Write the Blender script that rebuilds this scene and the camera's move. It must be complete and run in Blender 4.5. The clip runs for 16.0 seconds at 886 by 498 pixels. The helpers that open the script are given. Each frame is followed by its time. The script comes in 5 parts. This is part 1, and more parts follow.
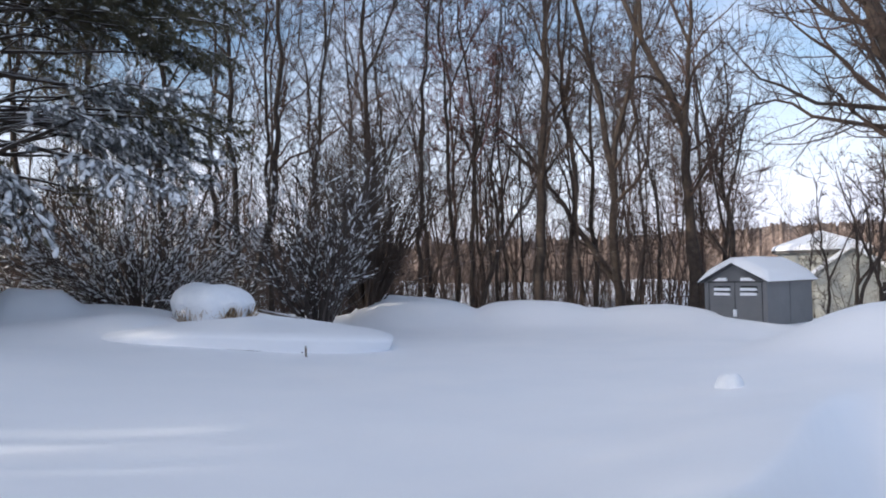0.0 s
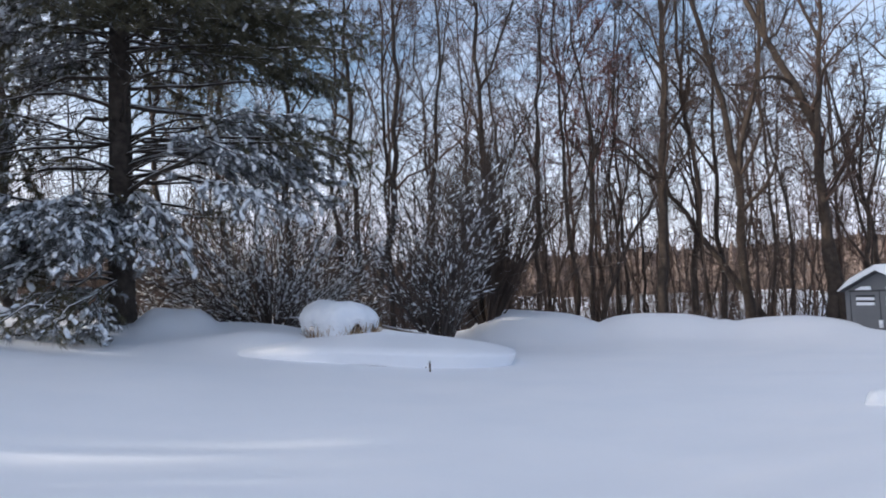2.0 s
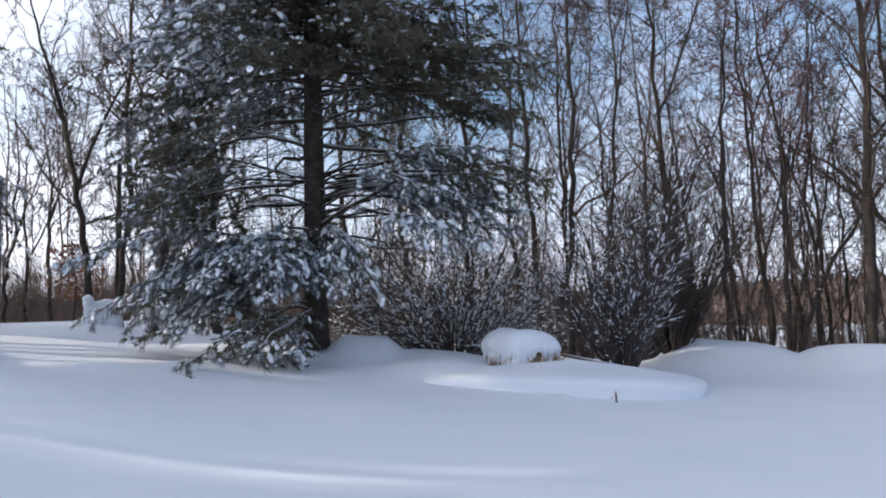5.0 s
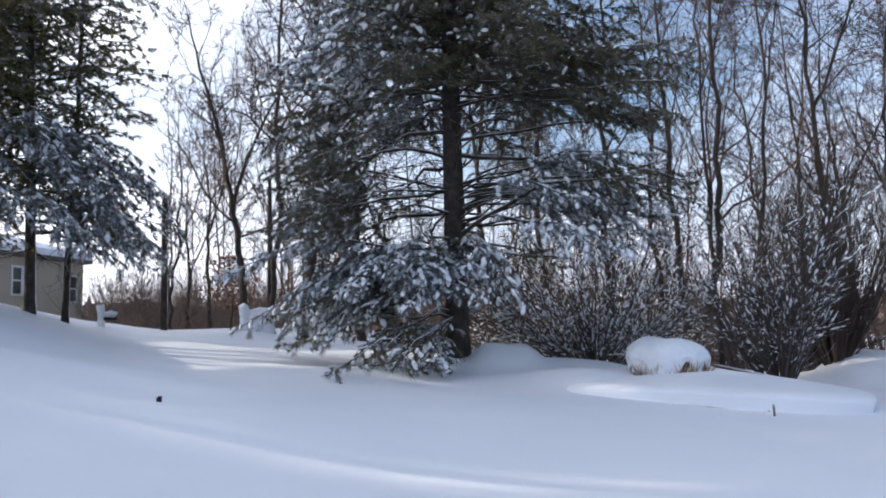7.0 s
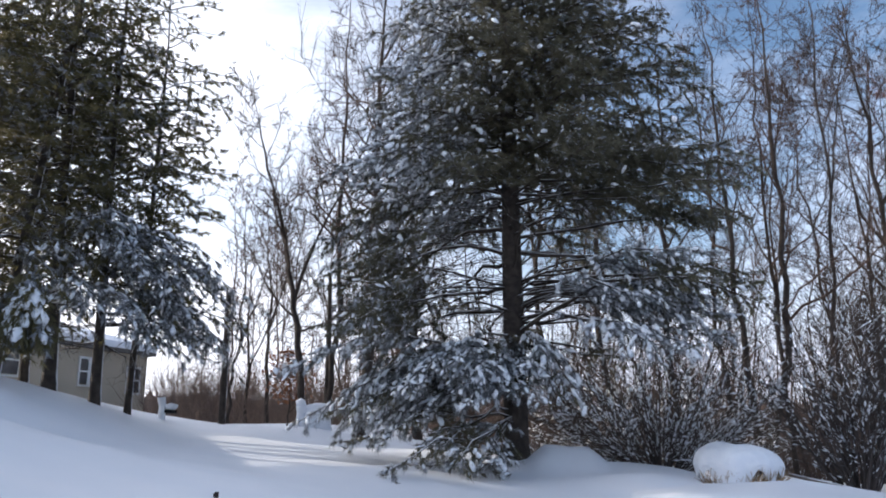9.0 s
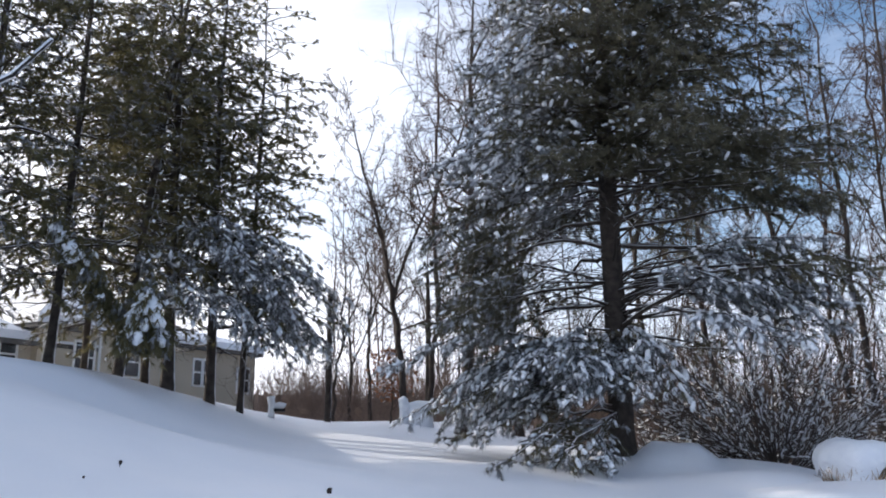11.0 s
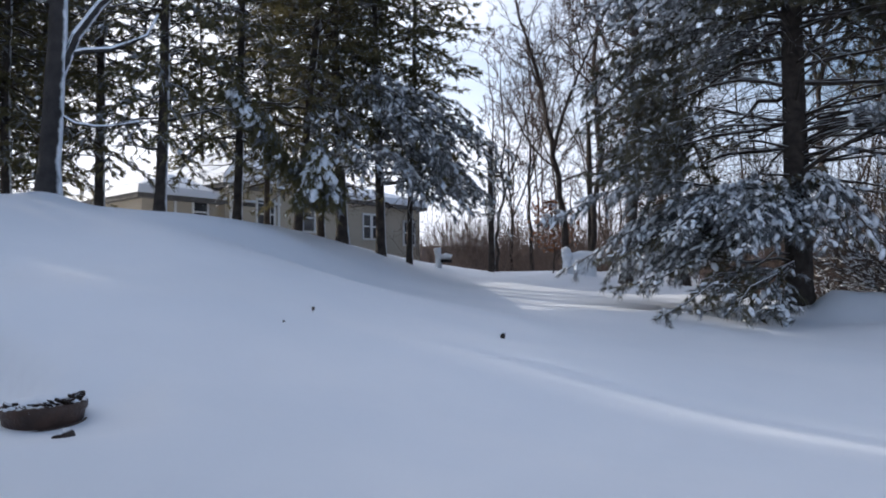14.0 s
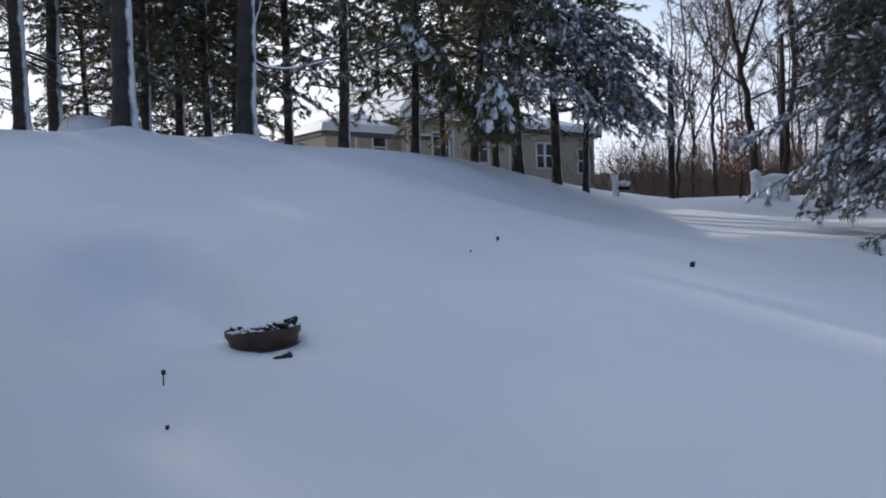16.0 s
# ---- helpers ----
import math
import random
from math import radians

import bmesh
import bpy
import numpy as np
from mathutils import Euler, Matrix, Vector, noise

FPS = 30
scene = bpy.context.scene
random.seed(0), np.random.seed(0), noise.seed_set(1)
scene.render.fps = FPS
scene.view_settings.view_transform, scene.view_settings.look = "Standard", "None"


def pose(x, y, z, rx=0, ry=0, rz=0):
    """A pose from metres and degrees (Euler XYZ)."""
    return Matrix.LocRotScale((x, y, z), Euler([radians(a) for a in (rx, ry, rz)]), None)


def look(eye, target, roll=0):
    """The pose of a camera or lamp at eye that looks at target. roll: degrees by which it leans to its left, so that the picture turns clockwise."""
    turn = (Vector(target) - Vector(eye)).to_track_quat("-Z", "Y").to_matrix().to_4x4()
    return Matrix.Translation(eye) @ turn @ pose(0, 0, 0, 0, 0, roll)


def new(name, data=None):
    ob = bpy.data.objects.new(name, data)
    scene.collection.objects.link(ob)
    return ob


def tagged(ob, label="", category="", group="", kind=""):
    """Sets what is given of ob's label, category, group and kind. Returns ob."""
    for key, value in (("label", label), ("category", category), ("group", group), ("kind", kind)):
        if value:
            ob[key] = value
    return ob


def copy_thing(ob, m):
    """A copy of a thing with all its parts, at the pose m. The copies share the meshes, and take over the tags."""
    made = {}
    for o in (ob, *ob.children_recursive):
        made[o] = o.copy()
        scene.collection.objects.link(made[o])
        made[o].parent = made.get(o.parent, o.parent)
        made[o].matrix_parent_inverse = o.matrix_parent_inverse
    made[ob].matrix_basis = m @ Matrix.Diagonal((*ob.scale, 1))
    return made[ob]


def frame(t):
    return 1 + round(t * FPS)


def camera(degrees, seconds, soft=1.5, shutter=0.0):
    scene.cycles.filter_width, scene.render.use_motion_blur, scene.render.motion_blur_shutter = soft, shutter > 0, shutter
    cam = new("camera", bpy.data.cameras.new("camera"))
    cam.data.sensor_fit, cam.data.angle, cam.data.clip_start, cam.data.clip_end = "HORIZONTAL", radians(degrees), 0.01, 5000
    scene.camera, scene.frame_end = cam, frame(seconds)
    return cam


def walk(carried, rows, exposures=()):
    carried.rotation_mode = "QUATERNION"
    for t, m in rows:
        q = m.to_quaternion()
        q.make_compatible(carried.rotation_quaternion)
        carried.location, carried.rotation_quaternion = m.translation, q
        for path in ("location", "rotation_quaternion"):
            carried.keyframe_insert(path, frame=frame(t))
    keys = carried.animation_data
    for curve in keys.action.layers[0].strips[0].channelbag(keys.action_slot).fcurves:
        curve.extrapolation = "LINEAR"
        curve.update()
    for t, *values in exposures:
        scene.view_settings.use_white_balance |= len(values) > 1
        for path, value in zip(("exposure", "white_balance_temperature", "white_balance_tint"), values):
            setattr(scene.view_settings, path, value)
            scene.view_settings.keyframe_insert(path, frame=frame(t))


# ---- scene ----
# ---- the camera: held out before someone who turns on the spot ----
EYE, SWING = 1.6, 0.65
ROWS = [
    (0, 0.16, 1.81, 1.43), (0.5, 2.10, 1.35, 1.96), (1, 4.08, 1.84, 2.00), (1.5, 6.19, 2.64, 2.22), (2, 8.66, 3.17, 2.40),
    (2.5, 10.88, 3.69, 2.38), (3, 13.33, 4.17, 2.23), (3.5, 15.06, 4.58, 2.22), (4, 17.23, 5.08, 2.30), (4.5, 19.27, 5.50, 2.34),
    (5, 21.41, 5.76, 2.27), (5.2, 23.31, 5.49, 2.26), (7.3, 32.19, 7.34, 1.99), (7.5, 32.89, 8.00, 1.95), (8, 34.86, 9.96, 1.69),
    (8.2, 34.87, 10.98, 1.61), (10.3, 39.23, 16.00, -0.10), (10.5, 40.41, 15.86, 0.02), (11, 42.46, 13.79, 0.83), (11.5, 44.82, 11.69, 0.63),
    (12, 46.68, 10.58, 0.46), (12.5, 47.45, 9.69, 0.64), (13, 48.55, 7.71, 0.70), (13.5, 50.08, 5.14, 1.12), (14, 54.02, 3.12, 0.75),
    (14.5, 59.61, 1.21, 0.97), (15, 64.36, -0.75, 1.27), (15.5, 65.62, -2.20, 1.85), (16, 66.57, -1.76, 1.70),
]
cam = camera(59.2, 16.0, soft=1.9)
walk(cam, [(t, pose(-SWING * math.sin(radians(w)), SWING * math.cos(radians(w)), EYE, 90 + p, r, w)) for t, w, p, r in ROWS],
     [(0.0, 0.34, 6130, 11), (3.0, 0.31, 6040, 11), (4.0, 0.23, 6020, 11), (5.0, 0.34, 6020, 11), (8.0, 0.45, 6000, 11), (10.5, 0.45, 6080, 11), (13.0, 0.32, 5990, 11), (14.5, -0.02, 5830, 10), (16.0, -0.19, 5780, 10)])

# ---- sky and sun ----
SUN_AZ, SUN_EL = 111.0, 17.0
world = bpy.data.worlds.new("winter_sky")
scene.world = world
world.use_nodes = True
wn, wl = world.node_tree.nodes, world.node_tree.links
sky = wn.new("ShaderNodeTexSky")
sky.sky_type, sky.sun_disc = "NISHITA", False
sky.sun_elevation, sky.sun_rotation = radians(SUN_EL), radians(-SUN_AZ)
sky.air_density, sky.dust_density, sky.ozone_density = 1.0, 0.6, 1.6
wcoord = wn.new("ShaderNodeTexCoord")
wmap = wn.new("ShaderNodeMapping")
wmap.inputs["Scale"].default_value = (1.0, 1.0, 3.2)
wnoise = wn.new("ShaderNodeTexNoise")
wnoise.inputs["Scale"].default_value, wnoise.inputs["Detail"].default_value, wnoise.inputs["Roughness"].default_value = 2.3, 7, 0.6
wramp = wn.new("ShaderNodeValToRGB")
wramp.color_ramp.elements[0].position, wramp.color_ramp.elements[1].position = 0.43, 0.80
wramp.color_ramp.elements[1].color = (0.75, 0.75, 0.75, 1)
# thin cloud, brighter and thicker towards the sun
saz, sel = radians(SUN_AZ), radians(SUN_EL)
to_sun = Vector((-math.sin(saz) * math.cos(sel), math.cos(saz) * math.cos(sel), math.sin(sel)))
wdot = wn.new("ShaderNodeVectorMath")
wdot.operation = "DOT_PRODUCT"
wdot.inputs[1].default_value = to_sun
wnear = wn.new("ShaderNodeMapRange")
wnear.interpolation_type = "SMOOTHSTEP"
wnear.inputs["From Min"].default_value, wnear.inputs["From Max"].default_value = 0.05, 1.05
wglow = wn.new("ShaderNodeMapRange")
wglow.interpolation_type = "SMOOTHSTEP"
wglow.inputs["From Min"].default_value, wglow.inputs["From Max"].default_value = 0.05, 0.75
wcol = wn.new("ShaderNodeMix")
wcol.data_type = "RGBA"
wcol.inputs[6].default_value, wcol.inputs[7].default_value = (6.0, 6.1, 6.9, 1), (9.2, 9.0, 9.1, 1)
wcover = wn.new("ShaderNodeMath")
wcover.operation, wcover.use_clamp = "MULTIPLY_ADD", True
wcover.inputs[1].default_value = 0.95
# pale haze above the horizon
wsep, whaze, wadd = wn.new("ShaderNodeSeparateXYZ"), wn.new("ShaderNodeMapRange"), wn.new("ShaderNodeMath")
whaze.interpolation_type = "SMOOTHSTEP"
whaze.inputs["From Min"].default_value, whaze.inputs["From Max"].default_value = 0.0, 0.30
whaze.inputs["To Min"].default_value, whaze.inputs["To Max"].default_value = 0.92, 0.0
wadd.operation, wadd.use_clamp = "ADD", True
wmix = wn.new("ShaderNodeMix")
wmix.data_type = "RGBA"
wl.new(wcoord.outputs["Generated"], wmap.inputs["Vector"])
wl.new(wmap.outputs["Vector"], wnoise.inputs["Vector"])
wl.new(wnoise.outputs["Fac"], wramp.inputs["Fac"])
wl.new(wcoord.outputs["Generated"], wdot.inputs[0])
wl.new(wdot.outputs["Value"], wnear.inputs["Value"])
wl.new(wdot.outputs["Value"], wglow.inputs["Value"])
wl.new(wglow.outputs["Result"], wcol.inputs[0])
wl.new(wnear.outputs["Result"], wcover.inputs[0])
wl.new(wramp.outputs["Color"], wcover.inputs[2])
wl.new(wcoord.outputs["Generated"], wsep.inputs["Vector"])
wl.new(wsep.outputs["Z"], whaze.inputs["Value"])
wl.new(wcover.outputs[0], wadd.inputs[0])
wl.new(whaze.outputs["Result"], wadd.inputs[1])
wl.new(wadd.outputs[0], wmix.inputs[0])
wl.new(sky.outputs["Color"], wmix.inputs[6])
wl.new(wcol.outputs[2], wmix.inputs[7])
wl.new(wmix.outputs[2], wn["Background"].inputs["Color"])
wn["Background"].inputs["Strength"].default_value = 0.15

sun = new("sun", bpy.data.lights.new("sun", "SUN"))
sun.data.energy, sun.data.angle, sun.data.color = 4.6, radians(0.6), (1.0, 0.88, 0.72)
sun.matrix_world = look(60 * to_sun, (0, 0, 0))


# ---- materials ----
def material(name, colour, rough=0.8, second=None, scale=3.0, bump=0.0, bump_scale=20.0, metallic=0.0, detail=5.0, spots=None):
    """A surface of two colours mixed by noise at one scale, tinted again at a finer one, with relief."""
    m = bpy.data.materials.new(name)
    m.use_nodes = True
    n, l = m.node_tree.nodes, m.node_tree.links
    b = n["Principled BSDF"]
    b.inputs["Roughness"].default_value, b.inputs["Metallic"].default_value = rough, metallic
    coord = n.new("ShaderNodeTexCoord")
    tex = n.new("ShaderNodeTexNoise")
    tex.inputs["Scale"].default_value, tex.inputs["Detail"].default_value = scale, detail
    l.new(coord.outputs["Object"], tex.inputs["Vector"])
    ramp = n.new("ShaderNodeValToRGB")
    ramp.color_ramp.elements[0].position, ramp.color_ramp.elements[1].position = 0.32, 0.68
    ramp.color_ramp.elements[0].color = (*colour, 1)
    ramp.color_ramp.elements[1].color = (*(second or colour), 1)
    l.new(tex.outputs["Fac"], ramp.inputs["Fac"])
    l.new(ramp.outputs["Color"], b.inputs["Base Color"])
    if bump:
        fine = n.new("ShaderNodeTexNoise")
        fine.inputs["Scale"].default_value, fine.inputs["Detail"].default_value = bump_scale, 6
        l.new(coord.outputs["Object"], fine.inputs["Vector"])
        bp = n.new("ShaderNodeBump")
        bp.inputs["Strength"].default_value, bp.inputs["Distance"].default_value = min(1.0, bump), 0.05
        l.new(fine.outputs["Fac"], bp.inputs["Height"])
        l.new(bp.outputs["Normal"], b.inputs["Normal"])
    return m


def snowy(m, ways, cover=0.55, soft=0.25, ragged=6.0):
    """Lets snow cling to the faces that look towards one of the ways (upward, or the weather side)."""
    n, l = m.node_tree.nodes, m.node_tree.links
    b = n["Principled BSDF"]
    geo = n.new("ShaderNodeNewGeometry")
    best = None
    for w in ways:
        dot = n.new("ShaderNodeVectorMath")
        dot.operation = "DOT_PRODUCT"
        dot.inputs[1].default_value = Vector(w).normalized()
        l.new(geo.outputs["Normal"], dot.inputs[0])
        if best is None:
            best = dot.outputs["Value"]
        else:
            mx = n.new("ShaderNodeMath")
            mx.operation = "MAXIMUM"
            l.new(best, mx.inputs[0])
            l.new(dot.outputs["Value"], mx.inputs[1])
            best = mx.outputs[0]
    coord = n.new("ShaderNodeTexCoord")
    tex = n.new("ShaderNodeTexNoise")
    tex.inputs["Scale"].default_value, tex.inputs["Detail"].default_value = ragged, 4
    l.new(coord.outputs["Object"], tex.inputs["Vector"])
    add = n.new("ShaderNodeMath")
    add.operation = "MULTIPLY_ADD"
    add.inputs[1].default_value = 0.9
    l.new(tex.outputs["Fac"], add.inputs[0])
    l.new(best, add.inputs[2])
    rng = n.new("ShaderNodeMapRange")
    rng.inputs["From Min"].default_value, rng.inputs["From Max"].default_value = cover + 0.45, cover + 0.45 + soft
    l.new(add.outputs[0], rng.inputs["Value"])
    mix = n.new("ShaderNodeMix")
    mix.data_type = "RGBA"
    mix.inputs[7].default_value = (0.86, 0.88, 0.92, 1)
    l.new(rng.outputs["Result"], mix.inputs[0])
    l.new(b.inputs["Base Color"].links[0].from_socket, mix.inputs[6])
    l.new(mix.outputs[2], b.inputs["Base Color"])
    return m


UP = (0, 0, 1)
SNOW = material("snow", (0.90, 0.91, 0.94), 0.65, (0.86, 0.88, 0.92), 0.7, 0.07, 5.0)
CLOTTED_SNOW = material("clotted_snow", (0.90, 0.92, 0.95), 0.7, (0.82, 0.85, 0.90), 4.0, 0.5, 14.0)
BARK = snowy(material("grey_brown_bark", (0.028, 0.021, 0.017), 0.92, (0.066, 0.049, 0.039), 5.0, 0.8, 30.0), [UP], 0.62)
BRANCH = snowy(material("bare_branches", (0.036, 0.025, 0.019), 0.9, (0.072, 0.050, 0.039), 2.0), [UP], 0.92)
RED_BRANCH = snowy(material("reddish_bare_branches", (0.065, 0.039, 0.030), 0.9, (0.11, 0.070, 0.054), 2.0), [UP], 0.95)
PINE_BARK = snowy(material("dark_pine_bark", (0.028, 0.022, 0.018), 0.95, (0.072, 0.057, 0.047), 6.0, 1.0, 26.0), [UP, (0.3, 0.95, 0.1)], 0.66, 0.2, 3.0)
PINE_BRANCH = snowy(material("pine_branches", (0.030, 0.023, 0.018), 0.95, (0.065, 0.050, 0.040), 4.0), [UP], 0.56)
NEEDLES = material("dark_green_needles", (0.078, 0.072, 0.046), 0.8, (0.17, 0.155, 0.10), 1.6)
YELLOW_NEEDLES = material("olive_green_needles", (0.10, 0.092, 0.046), 0.8, (0.22, 0.195, 0.10), 1.2)
FROSTED_NEEDLES = material("frosted_needles", (0.07, 0.072, 0.056), 0.8, (0.46, 0.48, 0.52), 5.0)
BUDS = material("red_budded_twigs", (0.13, 0.055, 0.050), 0.9, (0.17, 0.085, 0.075), 2.0)
FAR_WOOD = material("far_winter_woods", (0.095, 0.066, 0.054), 0.95, (0.175, 0.126, 0.10), 0.25)
SHRUB_STEM = snowy(material("shrub_stems", (0.045, 0.036, 0.032), 0.9, (0.085, 0.068, 0.06), 3.0), [UP, (-0.5, -0.2, 0.8)], 0.74, 0.25, 5.0)
DRY_LEAF = snowy(material("dry_rust_leaves", (0.20, 0.075, 0.035), 0.85, (0.32, 0.15, 0.075), 3.0), [UP], 0.6)
DRY_GRASS = material("dry_straw_grass", (0.30, 0.19, 0.10), 0.9, (0.42, 0.30, 0.18), 4.0)


def let_through(m, share):
    """Thin blades: part of the light passes and is scattered on the far side."""
    n, l = m.node_tree.nodes, m.node_tree.links
    thin, mix = n.new("ShaderNodeBsdfTranslucent"), n.new("ShaderNodeMixShader")
    b, out = n["Principled BSDF"], n["Material Output"]
    l.new(b.inputs["Base Color"].links[0].from_socket, thin.inputs["Color"])
    mix.inputs[0].default_value = share
    l.new(b.outputs[0], mix.inputs[1])
    l.new(thin.outputs[0], mix.inputs[2])
    l.new(mix.outputs[0], out.inputs["Surface"])


for m_, share in ((NEEDLES, 0.4), (YELLOW_NEEDLES, 0.5), (FROSTED_NEEDLES, 0.45), (DRY_LEAF, 0.3)):
    let_through(m_, share)


# ---- mesh helpers ----
class Geo:
    """Gathers the points and faces of one mesh."""

    def __init__(self):
        self.v, self.q, self.t, self.n = [], [], [], 0

    def add(self, v, quads=None, tris=None):
        if quads is not None and len(quads):
            self.q.append(np.asarray(quads, np.int32) + self.n)
        if tris is not None and len(tris):
            self.t.append(np.asarray(tris, np.int32) + self.n)
        self.v.append(np.asarray(v, np.float32))
        self.n += len(v)

    def tube(self, pts, rad, sides=4, cap=False):
        pts = np.asarray(pts, float)
        tan = np.gradient(pts, axis=0)
        tan /= np.linalg.norm(tan, axis=1)[:, None] + 1e-9
        mean = tan.mean(0)
        ref = np.array((1.0, 0, 0)) if abs(mean[2]) > 0.75 else np.array((0, 0, 1.0))
        a = np.cross(tan, ref)
        a /= np.linalg.norm(a, axis=1)[:, None] + 1e-9
        b = np.cross(tan, a)
        ang = np.arange(sides) * (2 * math.pi / sides)
        ring = np.cos(ang)[None, :, None] * a[:, None] + np.sin(ang)[None, :, None] * b[:, None]
        v = (pts[:, None] + ring * np.asarray(rad, float)[:, None, None]).reshape(-1, 3)
        k = len(pts)
        i, j = np.meshgrid(np.arange(k - 1), np.arange(sides), indexing="ij")
        j2 = (j + 1) % sides
        q = np.stack([i * sides + j, i * sides + j2, (i + 1) * sides + j2, (i + 1) * sides + j], -1).reshape(-1, 4)
        tris = None
        if cap:
            tris = [[(k - 1) * sides, (k - 1) * sides + s, (k - 1) * sides + s + 1] for s in range(1, sides - 1)]
            tris += [[0, s + 1, s] for s in range(1, sides - 1)]
        self.add(v, q, tris)

    def blades(self, base, way, wide, rng):
        """Fine twigs or stalks: one slim tapering blade each."""
        side = np.cross(way, rng.normal(0, 1, way.shape))
        side *= (wide / (np.linalg.norm(side, axis=1) + 1e-9))[:, None]
        self.add(np.stack([base + side, base - side, base + way], 1).reshape(-1, 3), None, np.arange(3 * len(base)).reshape(-1, 3))

    def box(self, lo, hi):
        x0, y0, z0 = lo
        x1, y1, z1 = hi
        self.add([(x0, y0, z0), (x1, y0, z0), (x1, y1, z0), (x0, y1, z0), (x0, y0, z1), (x1, y0, z1), (x1, y1, z1), (x0, y1, z1)],
                 [(0, 3, 2, 1), (4, 5, 6, 7), (0, 1, 5, 4), (1, 2, 6, 5), (2, 3, 7, 6), (3, 0, 4, 7)])

    def prism(self, outline, y0, y1):
        """An outline in x and z, drawn out from y0 to y1."""
        k = len(outline)
        v = [(x, y0, z) for x, z in outline] + [(x, y1, z) for x, z in outline]
        self.add(v, [(i, (i + 1) % k, k + (i + 1) % k, k + i) for i in range(k)],
                 [(0, i + 1, i) for i in range(1, k - 1)] + [(k, k + i, k + i + 1) for i in range(1, k - 1)])

    def dome(self, fn, nu=24, nv=10):
        """A closed lump: fn(angle, rise 0..1) gives the point; the rise runs from the foot to the top."""
        v = [fn(2 * math.pi * i / nu, j / nv) for j in range(nv) for i in range(nu)] + [fn(0, 1.0)]
        q = [(j * nu + i, j * nu + (i + 1) % nu, (j + 1) * nu + (i + 1) % nu, (j + 1) * nu + i) for j in range(nv - 1) for i in range(nu)]
        t = [((nv - 1) * nu + i, (nv - 1) * nu + (i + 1) % nu, nv * nu) for i in range(nu)]
        self.add(v, q, t)

    def mesh(self, name, mat, smooth=True):
        me = bpy.data.meshes.new(name)
        v = np.concatenate(self.v)
        q = np.concatenate(self.q) if self.q else np.zeros((0, 4), np.int32)
        t = np.concatenate(self.t) if self.t else np.zeros((0, 3), np.int32)
        me.vertices.add(len(v))
        me.vertices.foreach_set("co", v.ravel())
        me.loops.add(q.size + t.size)
        me.loops.foreach_set("vertex_index", np.concatenate([q.ravel(), t.ravel()]))
        me.polygons.add(len(q) + len(t))
        me.polygons.foreach_set("loop_start", np.concatenate([np.arange(len(q)) * 4, q.size + np.arange(len(t)) * 3]).astype(np.int32))
        me.polygons.foreach_set("use_smooth", np.full(len(q) + len(t), smooth))
        me.update(calc_edges=True)
        me.validate()
        me.materials.append(mat)
        return me


def part(name, geo, mat, parent=None, label="", smooth=True, at=None):
    """Links the gathered faces as one mesh object under a thing or a part."""
    ob = new(name, geo if isinstance(geo, bpy.types.Mesh) else geo.mesh(name, mat, smooth))
    if parent is not None:
        ob.parent = parent
    if at is not None:
        ob.matrix_basis = at
    return tagged(ob, label)


def thing(name, at, label, category, group="", kind=""):
    ob = new(name)
    ob.empty_display_size = 0.2
    ob.matrix_basis = at
    return tagged(ob, label, category, group, kind)


def polar(az, r):
    """The place on the plan at a bearing (degrees, anticlockwise from straight ahead) and a range."""
    return -r * math.sin(radians(az)), r * math.cos(radians(az))


# ---- the snow-covered ground: yard, slope, drifts and buried hedge ----
def step(a, b, v):
    t = np.clip((np.asarray(v, float) - a) / (b - a), 0, 1)
    return t * t * (3 - 2 * t)


def hump(x, y, az, r, across, deep, high, power=2.0):
    cx, cy = polar(az, r)
    a = radians(az)
    u = (x - cx) * math.cos(a) + (y - cy) * math.sin(a)
    w = -(x - cx) * math.sin(a) + (y - cy) * math.cos(a)
    return high * np.exp(-(np.abs(u / across) ** power) - np.abs(w / deep) ** power)


